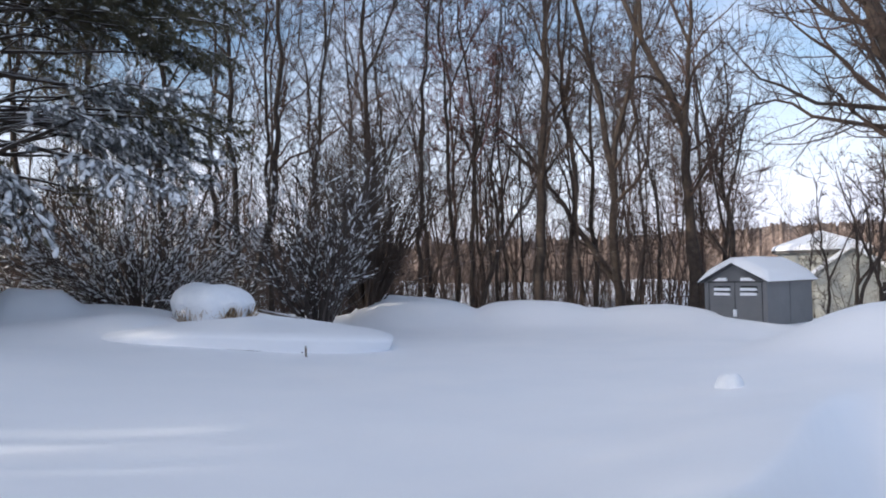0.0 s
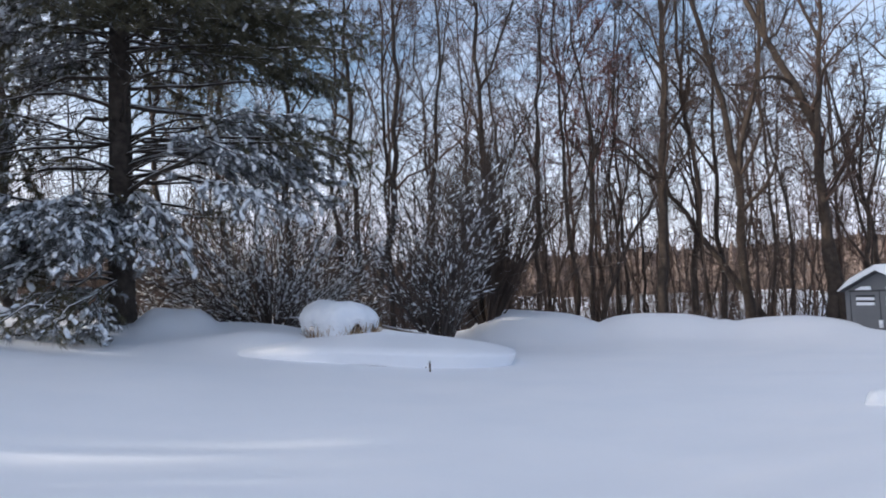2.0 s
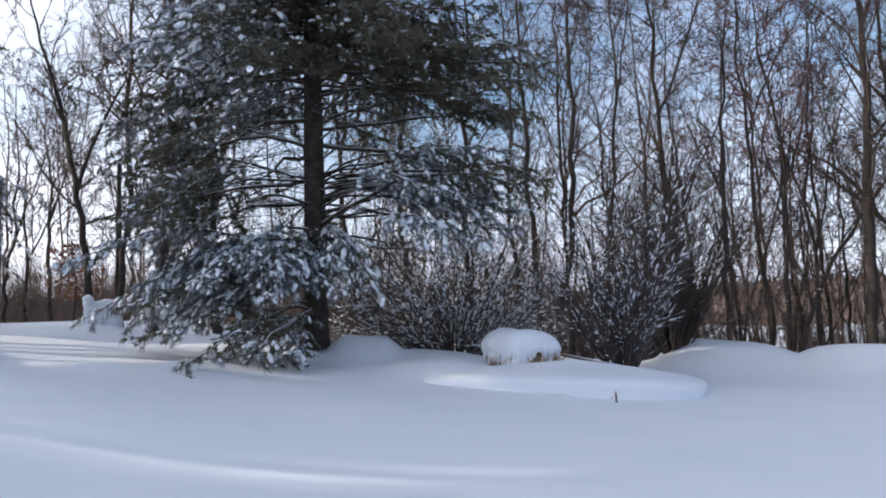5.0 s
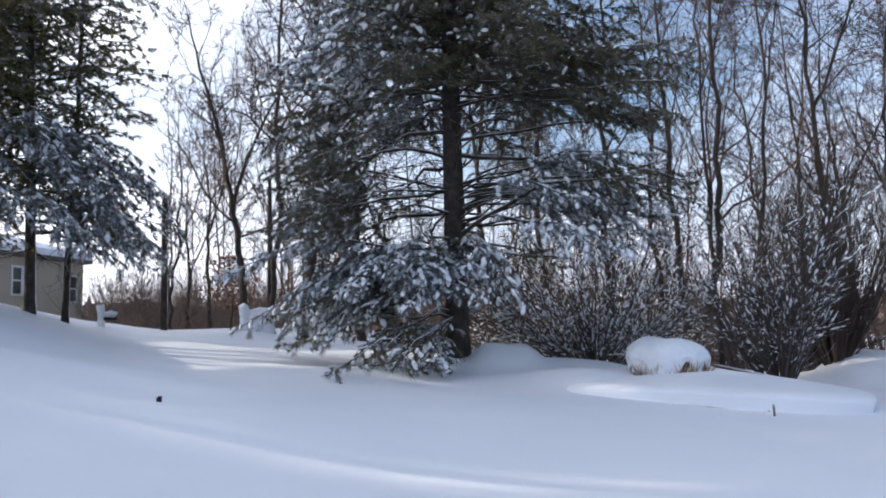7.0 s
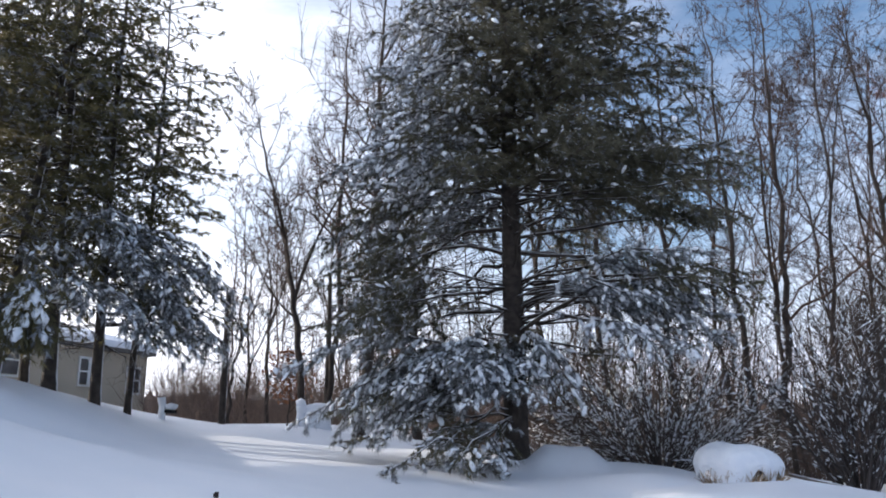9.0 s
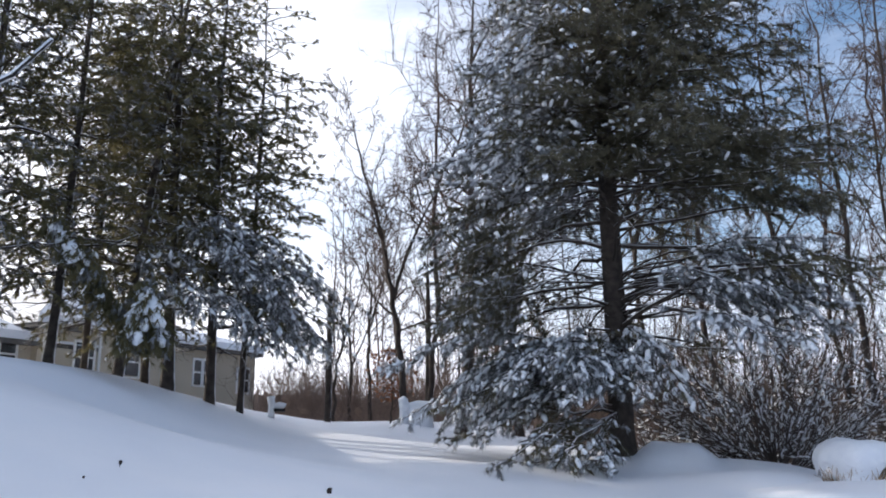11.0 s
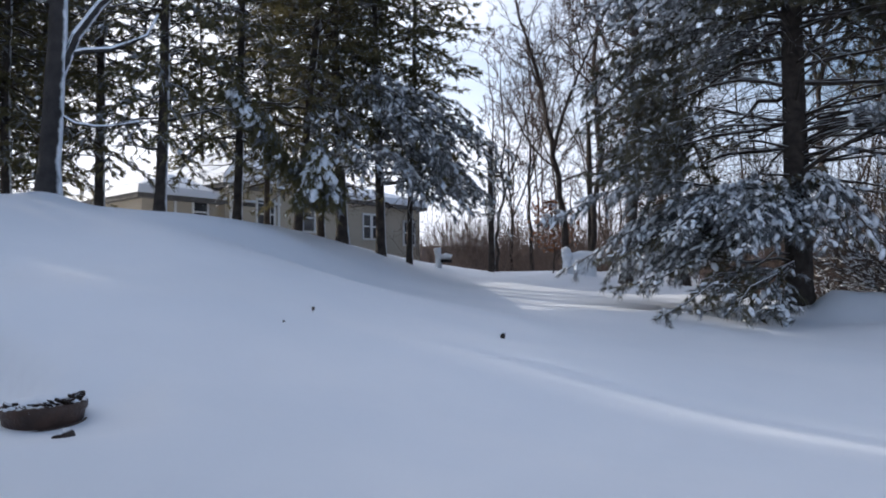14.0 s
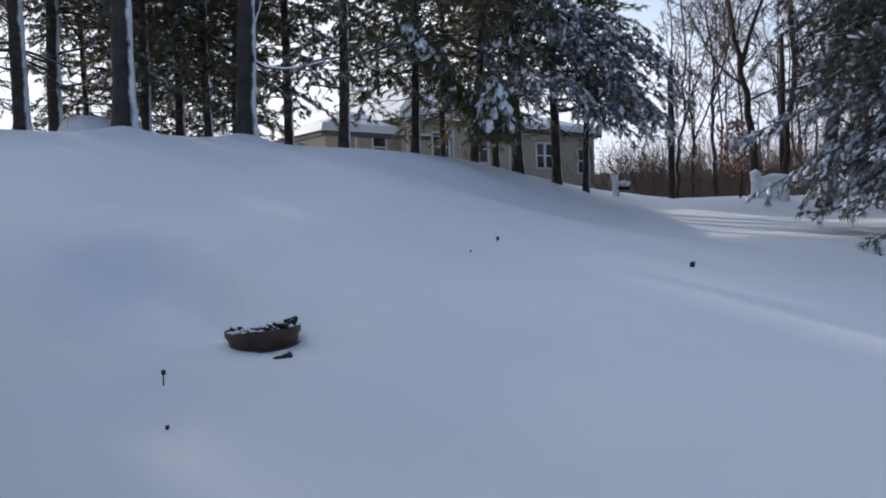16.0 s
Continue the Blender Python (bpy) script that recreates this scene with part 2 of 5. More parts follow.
def ground_height(x, y):
    x, y = np.asarray(x, float), np.asarray(y, float)
    left = np.minimum(-x, 25.5)
    z = 0.1 * 1.2 * np.log1p(np.exp((left - 1.0) / 1.2))
    # the slope up to the house
    edge = 7.5 + np.maximum(left - 15, 0)
    mask = step(3, 18, left) * step(-4, 4, edge - y)
    z = z + mask * np.maximum(0, 2.0 - 0.05 * np.clip(y, 0, 25) - 0.1 * np.maximum(left - 20, 0))
    z = z + 0.25 * np.exp(-(x * x + y * y) / 30)
    r = np.hypot(x, y)
    az = np.degrees(np.arctan2(-x, y))
    # the snowed-in hedge along the back of the yard
    run = step(-20.5, -15, az) * step(9, 4, az)
    z = z + run * (0.22 + 0.012 * (az + 14)) * np.exp(-((r - 24.6) / 2.0) ** 2)
    for a, h in ((2.3, 0.46), (-6.4, 0.43), (-14.6, 0.34)):
        u = np.clip(1 - np.abs(24 * np.radians(az - a) / 1.86) ** 2.6, 0, 1)
        z = z + h * u ** 0.6 * np.exp(-np.abs((r - 24) / 1.35) ** 3)
    # buried shrubs in front of the pine and between the bushes
    z = z + hump(x, y, 26.9, 19.6, 0.78, 0.8, 0.50, 5) + hump(x, y, 21.6, 20.4, 1.7, 1.0, 0.40, 3)
    z = z + hump(x, y, -18.6, 22.6, 1.6, 1.2, 0.22) - hump(x, y, -22.6, 20.6, 1.2, 1.5, 0.16) + hump(x, y, 45.0, 27.5, 1.6, 1.2, 0.35) + hump(x, y, 39, 17, 2.2, 1.2, 0.12)
    # the drift on the open side: a sharp crest over a hollow, and the bank behind it
    ex, ey = 0.58, 0.815
    along, aside = x * ex + y * ey, x * ey - y * ex + 1.68 + 0.10 * np.sin(0.9 * y)
    reach = step(1.0, 3.5, along) * step(10.5, 7.0, along)
    z = z + reach * (0.24 * np.exp(-(np.minimum(aside, 0) / 1.3) ** 2) * step(0.2, 0.0, aside) - 0.80 * step(-0.03, 0.45, aside) * step(4.4, 1.5, aside))
    z = z + hump(x, y, -32.0, 16.2, 2.7, 1.9, 0.92, 4) + hump(x, y, -31, 11.0, 2.2, 3.2, 0.30)
    z = z + hump(x, y, -22.0, 14.0, 2.6, 0.8, 0.10)
    # the hollow above the planter, and a near dip added to darken the snow
    z = z + hump(x, y, 85.5, 9.2, 2.4, 0.8, 0.16) - hump(x, y, 85.5, 7.2, 1.5, 0.7, 0.10) - hump(x, y, 85, 5.6, 0.6, 0.45, 0.10) - hump(x, y, 94, 3.4, 1.6, 1.7, 0.30)
    # the land falls away past the hedge and the shed
    z = z - 0.9 * step(25.8, 38, r) * step(38, 30, az) * step(-26, -20, az)
    z = z - 2.6 * step(25.5, 44, r) * step(-15, -21, az) * step(-70, -50, az)
    z = z + hump(x, y, 91, 9.8, 3.2, 0.8, 0.08) - hump(x, y, 68, 5.2, 1.4, 0.8, 0.07)
    z = z + hump(x, y, 15.5, 18.7, 2.6, 0.9, 0.26) + hump(x, y, 21.8, 17.4, 1.5, 1.2, 0.38)
    z = z + hump(x, y, 31.6, 19.4, 1.4, 1.0, 0.28, 3)
    z = z + hump(x, y, 87.7, 17.4, 0.5, 0.6, 0.16) + hump(x, y, 80.0, 18.1, 0.5, 0.6, 0.16)
    # wind-carved lip above the planter
    lip = 8.75 - 1.0 * step(86.0, 76.0, az) - 0.10 * np.sin(0.5 * az)
    z = z - 0.42 * step(76.0, 82.0, az) * step(93.0, 87.5, az) * step(0.06, -0.36, r - lip) * step(6.5, 7.6, r)
    # wind scoop round the planter; unseen land behind the crest lowered to let sun through
    m = hump(x, y, 78.3, 6.76, 0.66, 0.62, 1.0, 4)
    z = z * (1 - m) + m * (0.685 + 0.10 * (r - 6.76))
    z = z - 1.0 * step(25.5, 31, r) * step(58, 64, az) * step(104, 98, az)
    # long low waves
    z = z + 0.035 * np.sin(0.9 * x + 0.5 * y + 1) * np.sin(0.35 * x - 0.8 * y) * step(2, 6, r) * step(60, 30, r)
    return z


def gz(x, y):
    return float(ground_height(x, y))


def build_ground():
    azs = np.concatenate([np.arange(-46, 110, 0.6), np.arange(110, 314, 3.0)])
    rs = np.concatenate([np.geomspace(0.4, 42, 215), np.geomspace(45, 3500, 36)])
    A, R = np.meshgrid(np.radians(azs), rs, indexing="ij")
    X, Y = -R * np.sin(A), R * np.cos(A)
    Z = ground_height(X, Y)
    for i in range(X.shape[0]):
        for j in range(0, 205):
            p = Vector((X[i, j], Y[i, j], 0))
            Z[i, j] += 0.035 * noise.noise(p * 0.5) + 0.004 * noise.noise(p * 1.9)
    n, m = X.shape
    v = np.stack([X, Y, Z], -1).reshape(-1, 3)
    i, j = np.meshgrid(np.arange(n), np.arange(m - 1), indexing="ij")
    i2 = (i + 1) % n
    q = np.stack([i * m + j, i * m + j + 1, i2 * m + j + 1, i2 * m + j], -1).reshape(-1, 4)[:, ::-1]
    g = Geo()
    v = np.concatenate([v, [(0, 0, gz(0, 0))]])
    g.add(v, q, [(((a + 1) % n) * m, n * m, a * m)[::-1] for a in range(n)])
    return part("ground", g, SNOW)


tagged(build_ground(), "deep wind-smoothed snow over a sloping yard", "snow", kind="structure")


# ---- bare trees ----
def unit(v):
    return v / (np.linalg.norm(v) + 1e-9)


def path_of(start, way, length, n, rng, wander=0.12, lift=0.0, hold=0.0):
    pts, p, d = [np.array(start, float)], np.array(start, float), unit(np.array(way, float))
    first = d
    for _ in range(n):
        d = unit(d * (1 - hold) + first * hold + rng.normal(0, wander, 3) + np.array((0, 0, lift)))
        p = p + d * (length / n)
        pts.append(p)
    return np.array(pts)


def along(pts, t):
    f = t * (len(pts) - 1)
    i = min(int(f), len(pts) - 2)
    return pts[i] + (pts[i + 1] - pts[i]) * (f - i), unit(pts[i + 1] - pts[i])


def spread(d, angle, rng, turn=None):
    """A way that leaves d at an angle (radians)."""
    side = np.cross(d, (0.31, 0.12, 0.94) if abs(d[2]) < 0.8 else (1, 0.2, 0))
    side = unit(side)
    other = np.cross(d, side)
    turn = rng.uniform(0, 2 * math.pi) if turn is None else turn
    return d * math.cos(angle) + (side * math.cos(turn) + other * math.sin(turn)) * math.sin(angle)


def grow_crown(br, limb, r0, rng, size, twigs=1.0, lift=0.03, fine=0.006):
    """Branches and twigs along one limb."""
    L = size
    for k in range(max(3, int(rng.integers(8, 12) * twigs))):
        t = rng.uniform(0.18, 1.0)
        p, d = along(limb, t)
        ln = L * rng.uniform(0.28, 0.52) * (1.15 - 0.6 * t)
        sub = path_of(p, spread(d, rng.uniform(0.5, 1.1), rng), ln, 4, rng, 0.32, lift)
        ra = max(fine, r0 * (1 - 0.75 * t) * 0.5)
        br.tube(sub, np.linspace(ra, fine * 0.8, 5), 3)
        m = max(5, int(rng.integers(13, 22) * twigs))
        at = [along(sub, t2) for t2 in rng.uniform(0.12, 1.0, m)]
        base = np.array([a for a, _ in at])
        way = np.array([d2 for _, d2 in at]) + rng.normal(0, 0.75, (m, 3)) + (0, 0, lift)
        way *= (ln * rng.uniform(0.14, 0.45, m) / (np.linalg.norm(way, axis=1) + 1e-9))[:, None]
        br.blades(base, way, np.full(m, fine * 0.85), rng)
        two = rng.integers(0, m, m)
        way2 = way[two] * 0.6 + rng.normal(0, 0.4, (m, 3)) * np.linalg.norm(way[two], axis=1)[:, None]
        br.blades(base[two] + way[two] * rng.uniform(0.2, 0.8, (m, 1)), way2 * 0.75, np.full(m, fine * 0.65), rng)


def bent_stem(rng, height, n, lean, upper, knee, side, wander):
    """A stem that leans one way to the knee and another above it; side is the way of the lean on the plan."""
    h = np.linspace(-0.3, height, n + 1)
    off = lean * np.maximum(h, 0) + (upper - lean) * 0.8 * np.log1p(np.exp((h - knee) / 0.8))
    sway = np.cumsum(rng.normal(0, wander, (n + 1, 2)), 0) * (height / n) ** 0.5
    sway -= sway[0] + np.linspace(0, 1, n + 1)[:, None] * (sway[-1] - sway[0]) * 0.6
    return np.stack([off * side[0] + sway[:, 0], off * side[1] + sway[:, 1], h], -1)


def bare_tree(rng, height, r0, lean=0.0, upper=0.0, knee=5.0, side=(1, 0), first=0.3, limbs=15, fork=0.0, reach=0.30, twigs=1.0, wander=0.05, fine=0.006, sides=5, sweep=()):
    """A leafless tree: its trunk (with a second leader where it forks) and its branches, from its foot upwards."""
    trunk, boughs = Geo(), []
    pts = bent_stem(rng, height, 20, lean, upper, knee, side, wander)
    rad = r0 * np.clip(1 - np.linspace(0, 1, 21), 0.03, 1) ** 0.8
    rad[0] *= 1.35
    trunk.tube(pts, rad, 8)
    stems = [(pts, rad, first)]
    if fork:
        p, d = along(pts, fork)
        rf = float(np.interp(fork, np.linspace(0, 1, 21), rad)) * 0.8
        out = np.array((side[0], side[1], 0.0)) * (1 if upper <= lean else -1)
        lead = path_of(p, d + out * rng.uniform(0.3, 0.5), height * (1 - fork) * 0.95, 10, rng, max(0.05, wander), 0.06)
        rl = rf * np.clip(1 - np.linspace(0, 1, 11), 0.04, 1) ** 0.8
        trunk.tube(lead, rl, 6)
        stems.append((lead, rl, 0.15))
    for pts_, rad_, t0 in stems:
        for k in range(limbs if pts_ is pts else limbs // 2):
            t = t0 + (1 - t0) * ((k + rng.uniform(0, 1)) / limbs if pts_ is pts else rng.uniform(0, 1))
            t = min(t, 0.985)
            p, d = along(pts_, t)
            ln = height * reach * (1.12 - 0.75 * t) * rng.uniform(0.6, 1.25)
            ra = float(np.interp(t, np.linspace(0, 1, len(rad_)), rad_)) * rng.uniform(0.32, 0.6)
            limb = path_of(p, spread(d, rng.uniform(0.45, 1.05), rng), ln, 7, rng, 0.24, 0.10)
            br = Geo()
            boughs.append(br)
            br.tube(limb, np.linspace(max(ra, fine), fine, 8), sides)
            grow_crown(br, limb, ra, rng, ln, twigs, 0.06, fine)
    for z, rise, lift, ln in sweep:                   # long boughs that reach out over the yard
        p, d = along(pts, (z + 0.3) / (height + 0.3))
        limb = path_of(p, (-side[0], -side[1] + rng.normal(0, 0.2), rise), ln, 9, rng, 0.2, lift)
        br = Geo()
        boughs.append(br)
        br.tube(limb, np.linspace(0.075, 0.012, 10), 6)
        grow_crown(br, limb, 0.07, rng, ln, twigs * 1.2, 0.10, fine)
    return trunk, boughs


# bearing, range, trunk radius, height, lean across (right is positive) below the knee and above it, knee, fork
BACK_WOOD = [
    (5.4, 29, 0.14, 17, 0.0, -0.02, 6.0, 0.53), (2.0, 29.5, 0.095, 16, 0.065, 0.06, 5.0, 0), (-0.6, 31, 0.10, 17, 0.03, -0.02, 6.0, 0.5), (-6.7, 29, 0.20, 18, 0.025, -0.01, 6.0, 0.62),
    (-8.5, 29.5, 0.125, 17, 0.025, -0.01, 4.0, 0.55), (-10.6, 31, 0.11, 15, -0.05, 0.06, 4.5, 0.4), (-12.4, 29, 0.175, 18, 0.0, -0.24, 6.2, 0.30), (-16.9, 28.5, 0.21, 18, 0.01, -0.40, 6.8, 0.56),
    (-17.9, 28.5, 0.15, 16, -0.12, 0.09, 5.4, 0.6), (-19.9, 30, 0.11, 12, -0.03, -0.24, 4.6, 0.45), (-14.9, 34, 0.085, 14, 0.02, -0.04, 5.0, 0), (-3.7, 30.5, 0.085, 13, 0.12, 0.02, 3.0, 0.32),
    (-2.6, 33, 0.075, 14, -0.05, 0.04, 5.0, 0.5), (3.9, 31, 0.09, 15, 0.02, -0.05, 5.0, 0.4), (0.9, 32, 0.08, 15, -0.04, 0.05, 5.0, 0.45), (-1.7, 30, 0.09, 16, 0.03, -0.06, 6.0, 0.4), (-4.6, 31.5, 0.08, 15, -0.02, 0.05, 4.0, 0.35), (-5.3, 34, 0.07, 13, 0.05, -0.05, 5.0, 0.4), (-13.8, 32, 0.075, 15, 0.03, -0.03, 6.0, 0), (-9.6, 33, 0.08, 15, -0.03, 0.04, 6.0, 0.45),
]
SIDE_WOOD = [
    (13.9, 27, 0.13, 17, 0.15, 0.02, 6.8, 0), (14.3, 26.5, 0.12, 16, -0.02, -0.03, 5.0, 0), (19.6, 28, 0.13, 17, 0.0, 0.03, 6.0, 0.6), (15.6, 30, 0.10, 17, -0.03, 0.02, 6.0, 0),
    (23.5, 29, 0.13, 16, 0.02, -0.02, 6.0, 0.5), (9.6, 31, 0.08, 15, 0.05, -0.03, 6.0, 0.6), (-30.4, 24, 0.22, 15, 0.0, -0.22, 5.5, 0.30), (-32.8, 22, 0.23, 15, -0.17, -0.27, 5.0, 0.55), (-27.0, 38, 0.11, 8, 0.1, -0.1, 3.0, 0.35), (-24.4, 37, 0.06, 6, 0.1, 0.0, 2.0, 0.3), (-28.8, 34, 0.09, 8, -0.1, 0.05, 3.0, 0.3),
    (45.0, 29, 0.14, 13, -0.02, -0.26, 5.0, 0.36), (50.0, 33, 0.07, 10, 0.05, 0.0, 4.0, 0.3), (47.6, 38, 0.10, 11, 0.03, -0.05, 5.0, 0.4), (43.3, 31, 0.12, 20, 0.025, 0.02, 6.0, 0.5), (41.3, 27, 0.21, 18, 0.06, 0.04, 6.0, 0.75), (49.0, 40, 0.09, 10, 0.05, 0.0, 4.0, 0.3),
    (37.0, 30, 0.16, 17, 0.0, 0.03, 6.0, 0.6), (6.8, 33, 0.08, 18, 0.03, -0.04, 6.0, 0.5), (11.5, 33, 0.075, 18, -0.04, 0.03, 6.0, 0.45), (9.9, 27.5, 0.085, 18, 0.07, 0.05, 6.0, 0.5), (12.3, 28, 0.085, 17, 0.02, -0.02, 6.0, 0.55), (27.5, 32, 0.15, 16, 0.0, 0.02, 6.0, 0.5),
    (-13.7, 29.5, 0.16, 8, -0.62, -0.90, 4.5, 0.62), (-2.5, 29, 0.10, 8, 0.2, 0.7, 2.6, 0.25), (-26.8, 24, 0.06, 5, 0.1, 0.45, 1.2, 0.3), (-25.4, 25, 0.05, 4.5, 0.05, -0.15, 1.5, 0.3), (-20.8, 29, 0.07, 7.5, -0.28, -0.5, 2.5, 0.3), (-18.8, 29, 0.10, 9, 0.1, 0.2, 3.0, 0.35),
]
# height on the trunk, rise, bend and length of the boughs of the tree that overhangs the yard
OVERHANG = ((5.0, 0.25, 0.12, 4.8), (5.3, 0.12, 0.02, 5.2), (4.7, 0.28, -0.16, 5.6), (6.3, 0.5, 0.10, 4.0), (4.0, 0.5, 0.0, 3.8), (7.4, 0.4, 0.1, 4.0))
tree_no = 0
for row in (BACK_WOOD, SIDE_WOOD):
    for az, r, r0, high, lean, upper, knee, fork in row:
        tree_no += 1
        rng = np.random.default_rng(100 + tree_no)
        x, y = polar(az, r)
        a = radians(az)
        wide = 0.46 if az < -29 else 0.33 if 44 < az < 50 else 0.27
        trunk, br = bare_tree(rng, high, r0, lean, upper, knee, (math.cos(a), math.sin(a)), 0.24 if r0 > 0.12 else 0.34, 17 if r0 > 0.12 else 12, fork, wide, 0.5 if high <= 10 else 0.9 if az > 40 else 1.05, 0.075 if r0 > 0.15 else 0.09, 0.0105 if az > 40 else 0.0082, sweep=OVERHANG if -33 < az < -32 else ())
        th = thing("bare_tree", pose(x, y, gz(x, y)), "tall leafless tree with grey-brown bark, forking above the snow" if fork else "slender leafless tree with grey-brown bark and fine twigs", "tree", "winter trees behind the yard")
        part("trunk", trunk, BARK, th)
        for limb in br:
            part("limb", limb, BUDS if tree_no in (3, 13, 15, 16) else BRANCH if tree_no % 3 else RED_BRANCH, th)


# ---- thinner woods behind, too many to count ----
def far_woods():
    stems, near = Geo(), Geo()
    rng = np.random.default_rng(7)
    kinds, thin = [], []
    for k in range(5):
        t, b = bare_tree(rng, 11.0, 0.12, rng.normal(0, 0.05), rng.normal(0, 0.08), 5.0, (1, 0), 0.12, 10, 0, 0.30, 0.34, 0.07, 0.024, 3)
        g = Geo()
        for src in (t, *b):
            g.add(np.concatenate(src.v), np.concatenate(src.q), np.concatenate(src.t) if src.t else None)
        thin.append(g)
    for k in range(7):
        t, b = bare_tree(rng, 11.0, 0.06, rng.normal(0, 0.07), rng.normal(0, 0.10), 5.0, (1, 0), 0.20, 14, 0.45 if k % 2 else 0, 0.27, 0.72, 0.06, 0.011, 3)
        g = Geo()
        for src in (t, *b):
            g.add(np.concatenate(src.v), np.concatenate(src.q), np.concatenate(src.t) if src.t else None)
        kinds.append(g)

    def put(g, kind, x, y, s, turn, stretch=1.0):
        c, n_ = math.cos(turn), math.sin(turn)
        v = np.concatenate(kind.v) * (s, s, s * stretch)
        v = np.stack([v[:, 0] * c - v[:, 1] * n_ + x, v[:, 0] * n_ + v[:, 1] * c + y, v[:, 2] + gz(x, y)], -1)
        g.add(v, np.concatenate(kind.q), np.concatenate(kind.t))

    for k in range(62):
        az, r = rng.uniform(-38, 54 if k % 2 else 0), rng.uniform(32, 58)
        if az > 40 and r < 44:
            r += 14
        if -29 < az < -21 and r > 30:
            continue
        x, y = polar(az, r)
        put(near, kinds[k % 7], x, y, rng.uniform(0.8, 1.55), rng.uniform(0, 6.3))
    for k in range(165):
        az, r = rng.uniform(-44, 54), rng.uniform(50, 165)
        x, y = polar(az, r)
        put(stems, thin[k % 5], x, y, rng.uniform(0.55, 1.0), rng.uniform(0, 6.3), 0.85)
    tagged(part("woods", near, RED_BRANCH), "dense brown leafless woods beyond the yard", "woods", kind="stuff")
    tagged(part("far_woods", stems, FAR_WOOD), "distant reddish-brown winter woods", "woods", kind="stuff")


far_woods()


def wooded_rise():
    """The low wooded rise that closes the view behind the trees."""
    m = material("distant_woods", (0.075, 0.055, 0.047), 0.95, (0.26, 0.195, 0.165), 1.3)
    n, l = m.node_tree.nodes, m.node_tree.links
    flecks = [k for k in n if k.type == "VALTORGB"][0].color_ramp.elements.new(0.69)    # snow between the stems
    flecks.color = (0.62, 0.63, 0.66, 1)
    stretch = n.new("ShaderNodeMapping")
    stretch.inputs["Scale"].default_value = (1.0, 1.0, 0.22)
    coord = [k for k in n if k.type == "TEX_COORD"][0]
    for tex in [k for k in n if k.type == "TEX_NOISE"]:
        l.new(coord.outputs["Object"], stretch.inputs["Vector"])
        l.new(stretch.outputs["Vector"], tex.inputs["Vector"])
    g = Geo()
    azs = np.arange(-80, 75, 0.09)
    v = []
    for a in azs:
        top = 6.0 + 2.0 * noise.noise(Vector((a * 0.06, 3, 0))) + 1.6 * noise.noise(Vector((a * 0.5, 1, 0))) + 1.2 * noise.noise(Vector((a * 3.1, 7, 0))) + 1.6 * abs(noise.noise(Vector((a * 17.0, 9, 0)))) + 5.0 * max(0.0, noise.noise(Vector((a * 9.3, 5, 0)))) ** 1.5 - 1.4
        top += 7.5 * float(step(30, 42, a)) + 4.0 * float(step(36, 28, a)) + 1.2 * float(step(5, -6, a))
        for r, z in ((190, -4), (192, top * 0.55), (200, top), (230, -4)):
            x, y = polar(a, r)
            v.append((x, y, z))
    q = [(4 * i + j, 4 * i + 4 + j, 4 * i + 5 + j, 4 * i + 1 + j) for i in range(len(azs) - 1) for j in range(3)]
    g.add(v, q)
    tagged(part("backdrop", g, m), "low rise covered with distant brown woods", "woods", kind="structure")


wooded_rise()


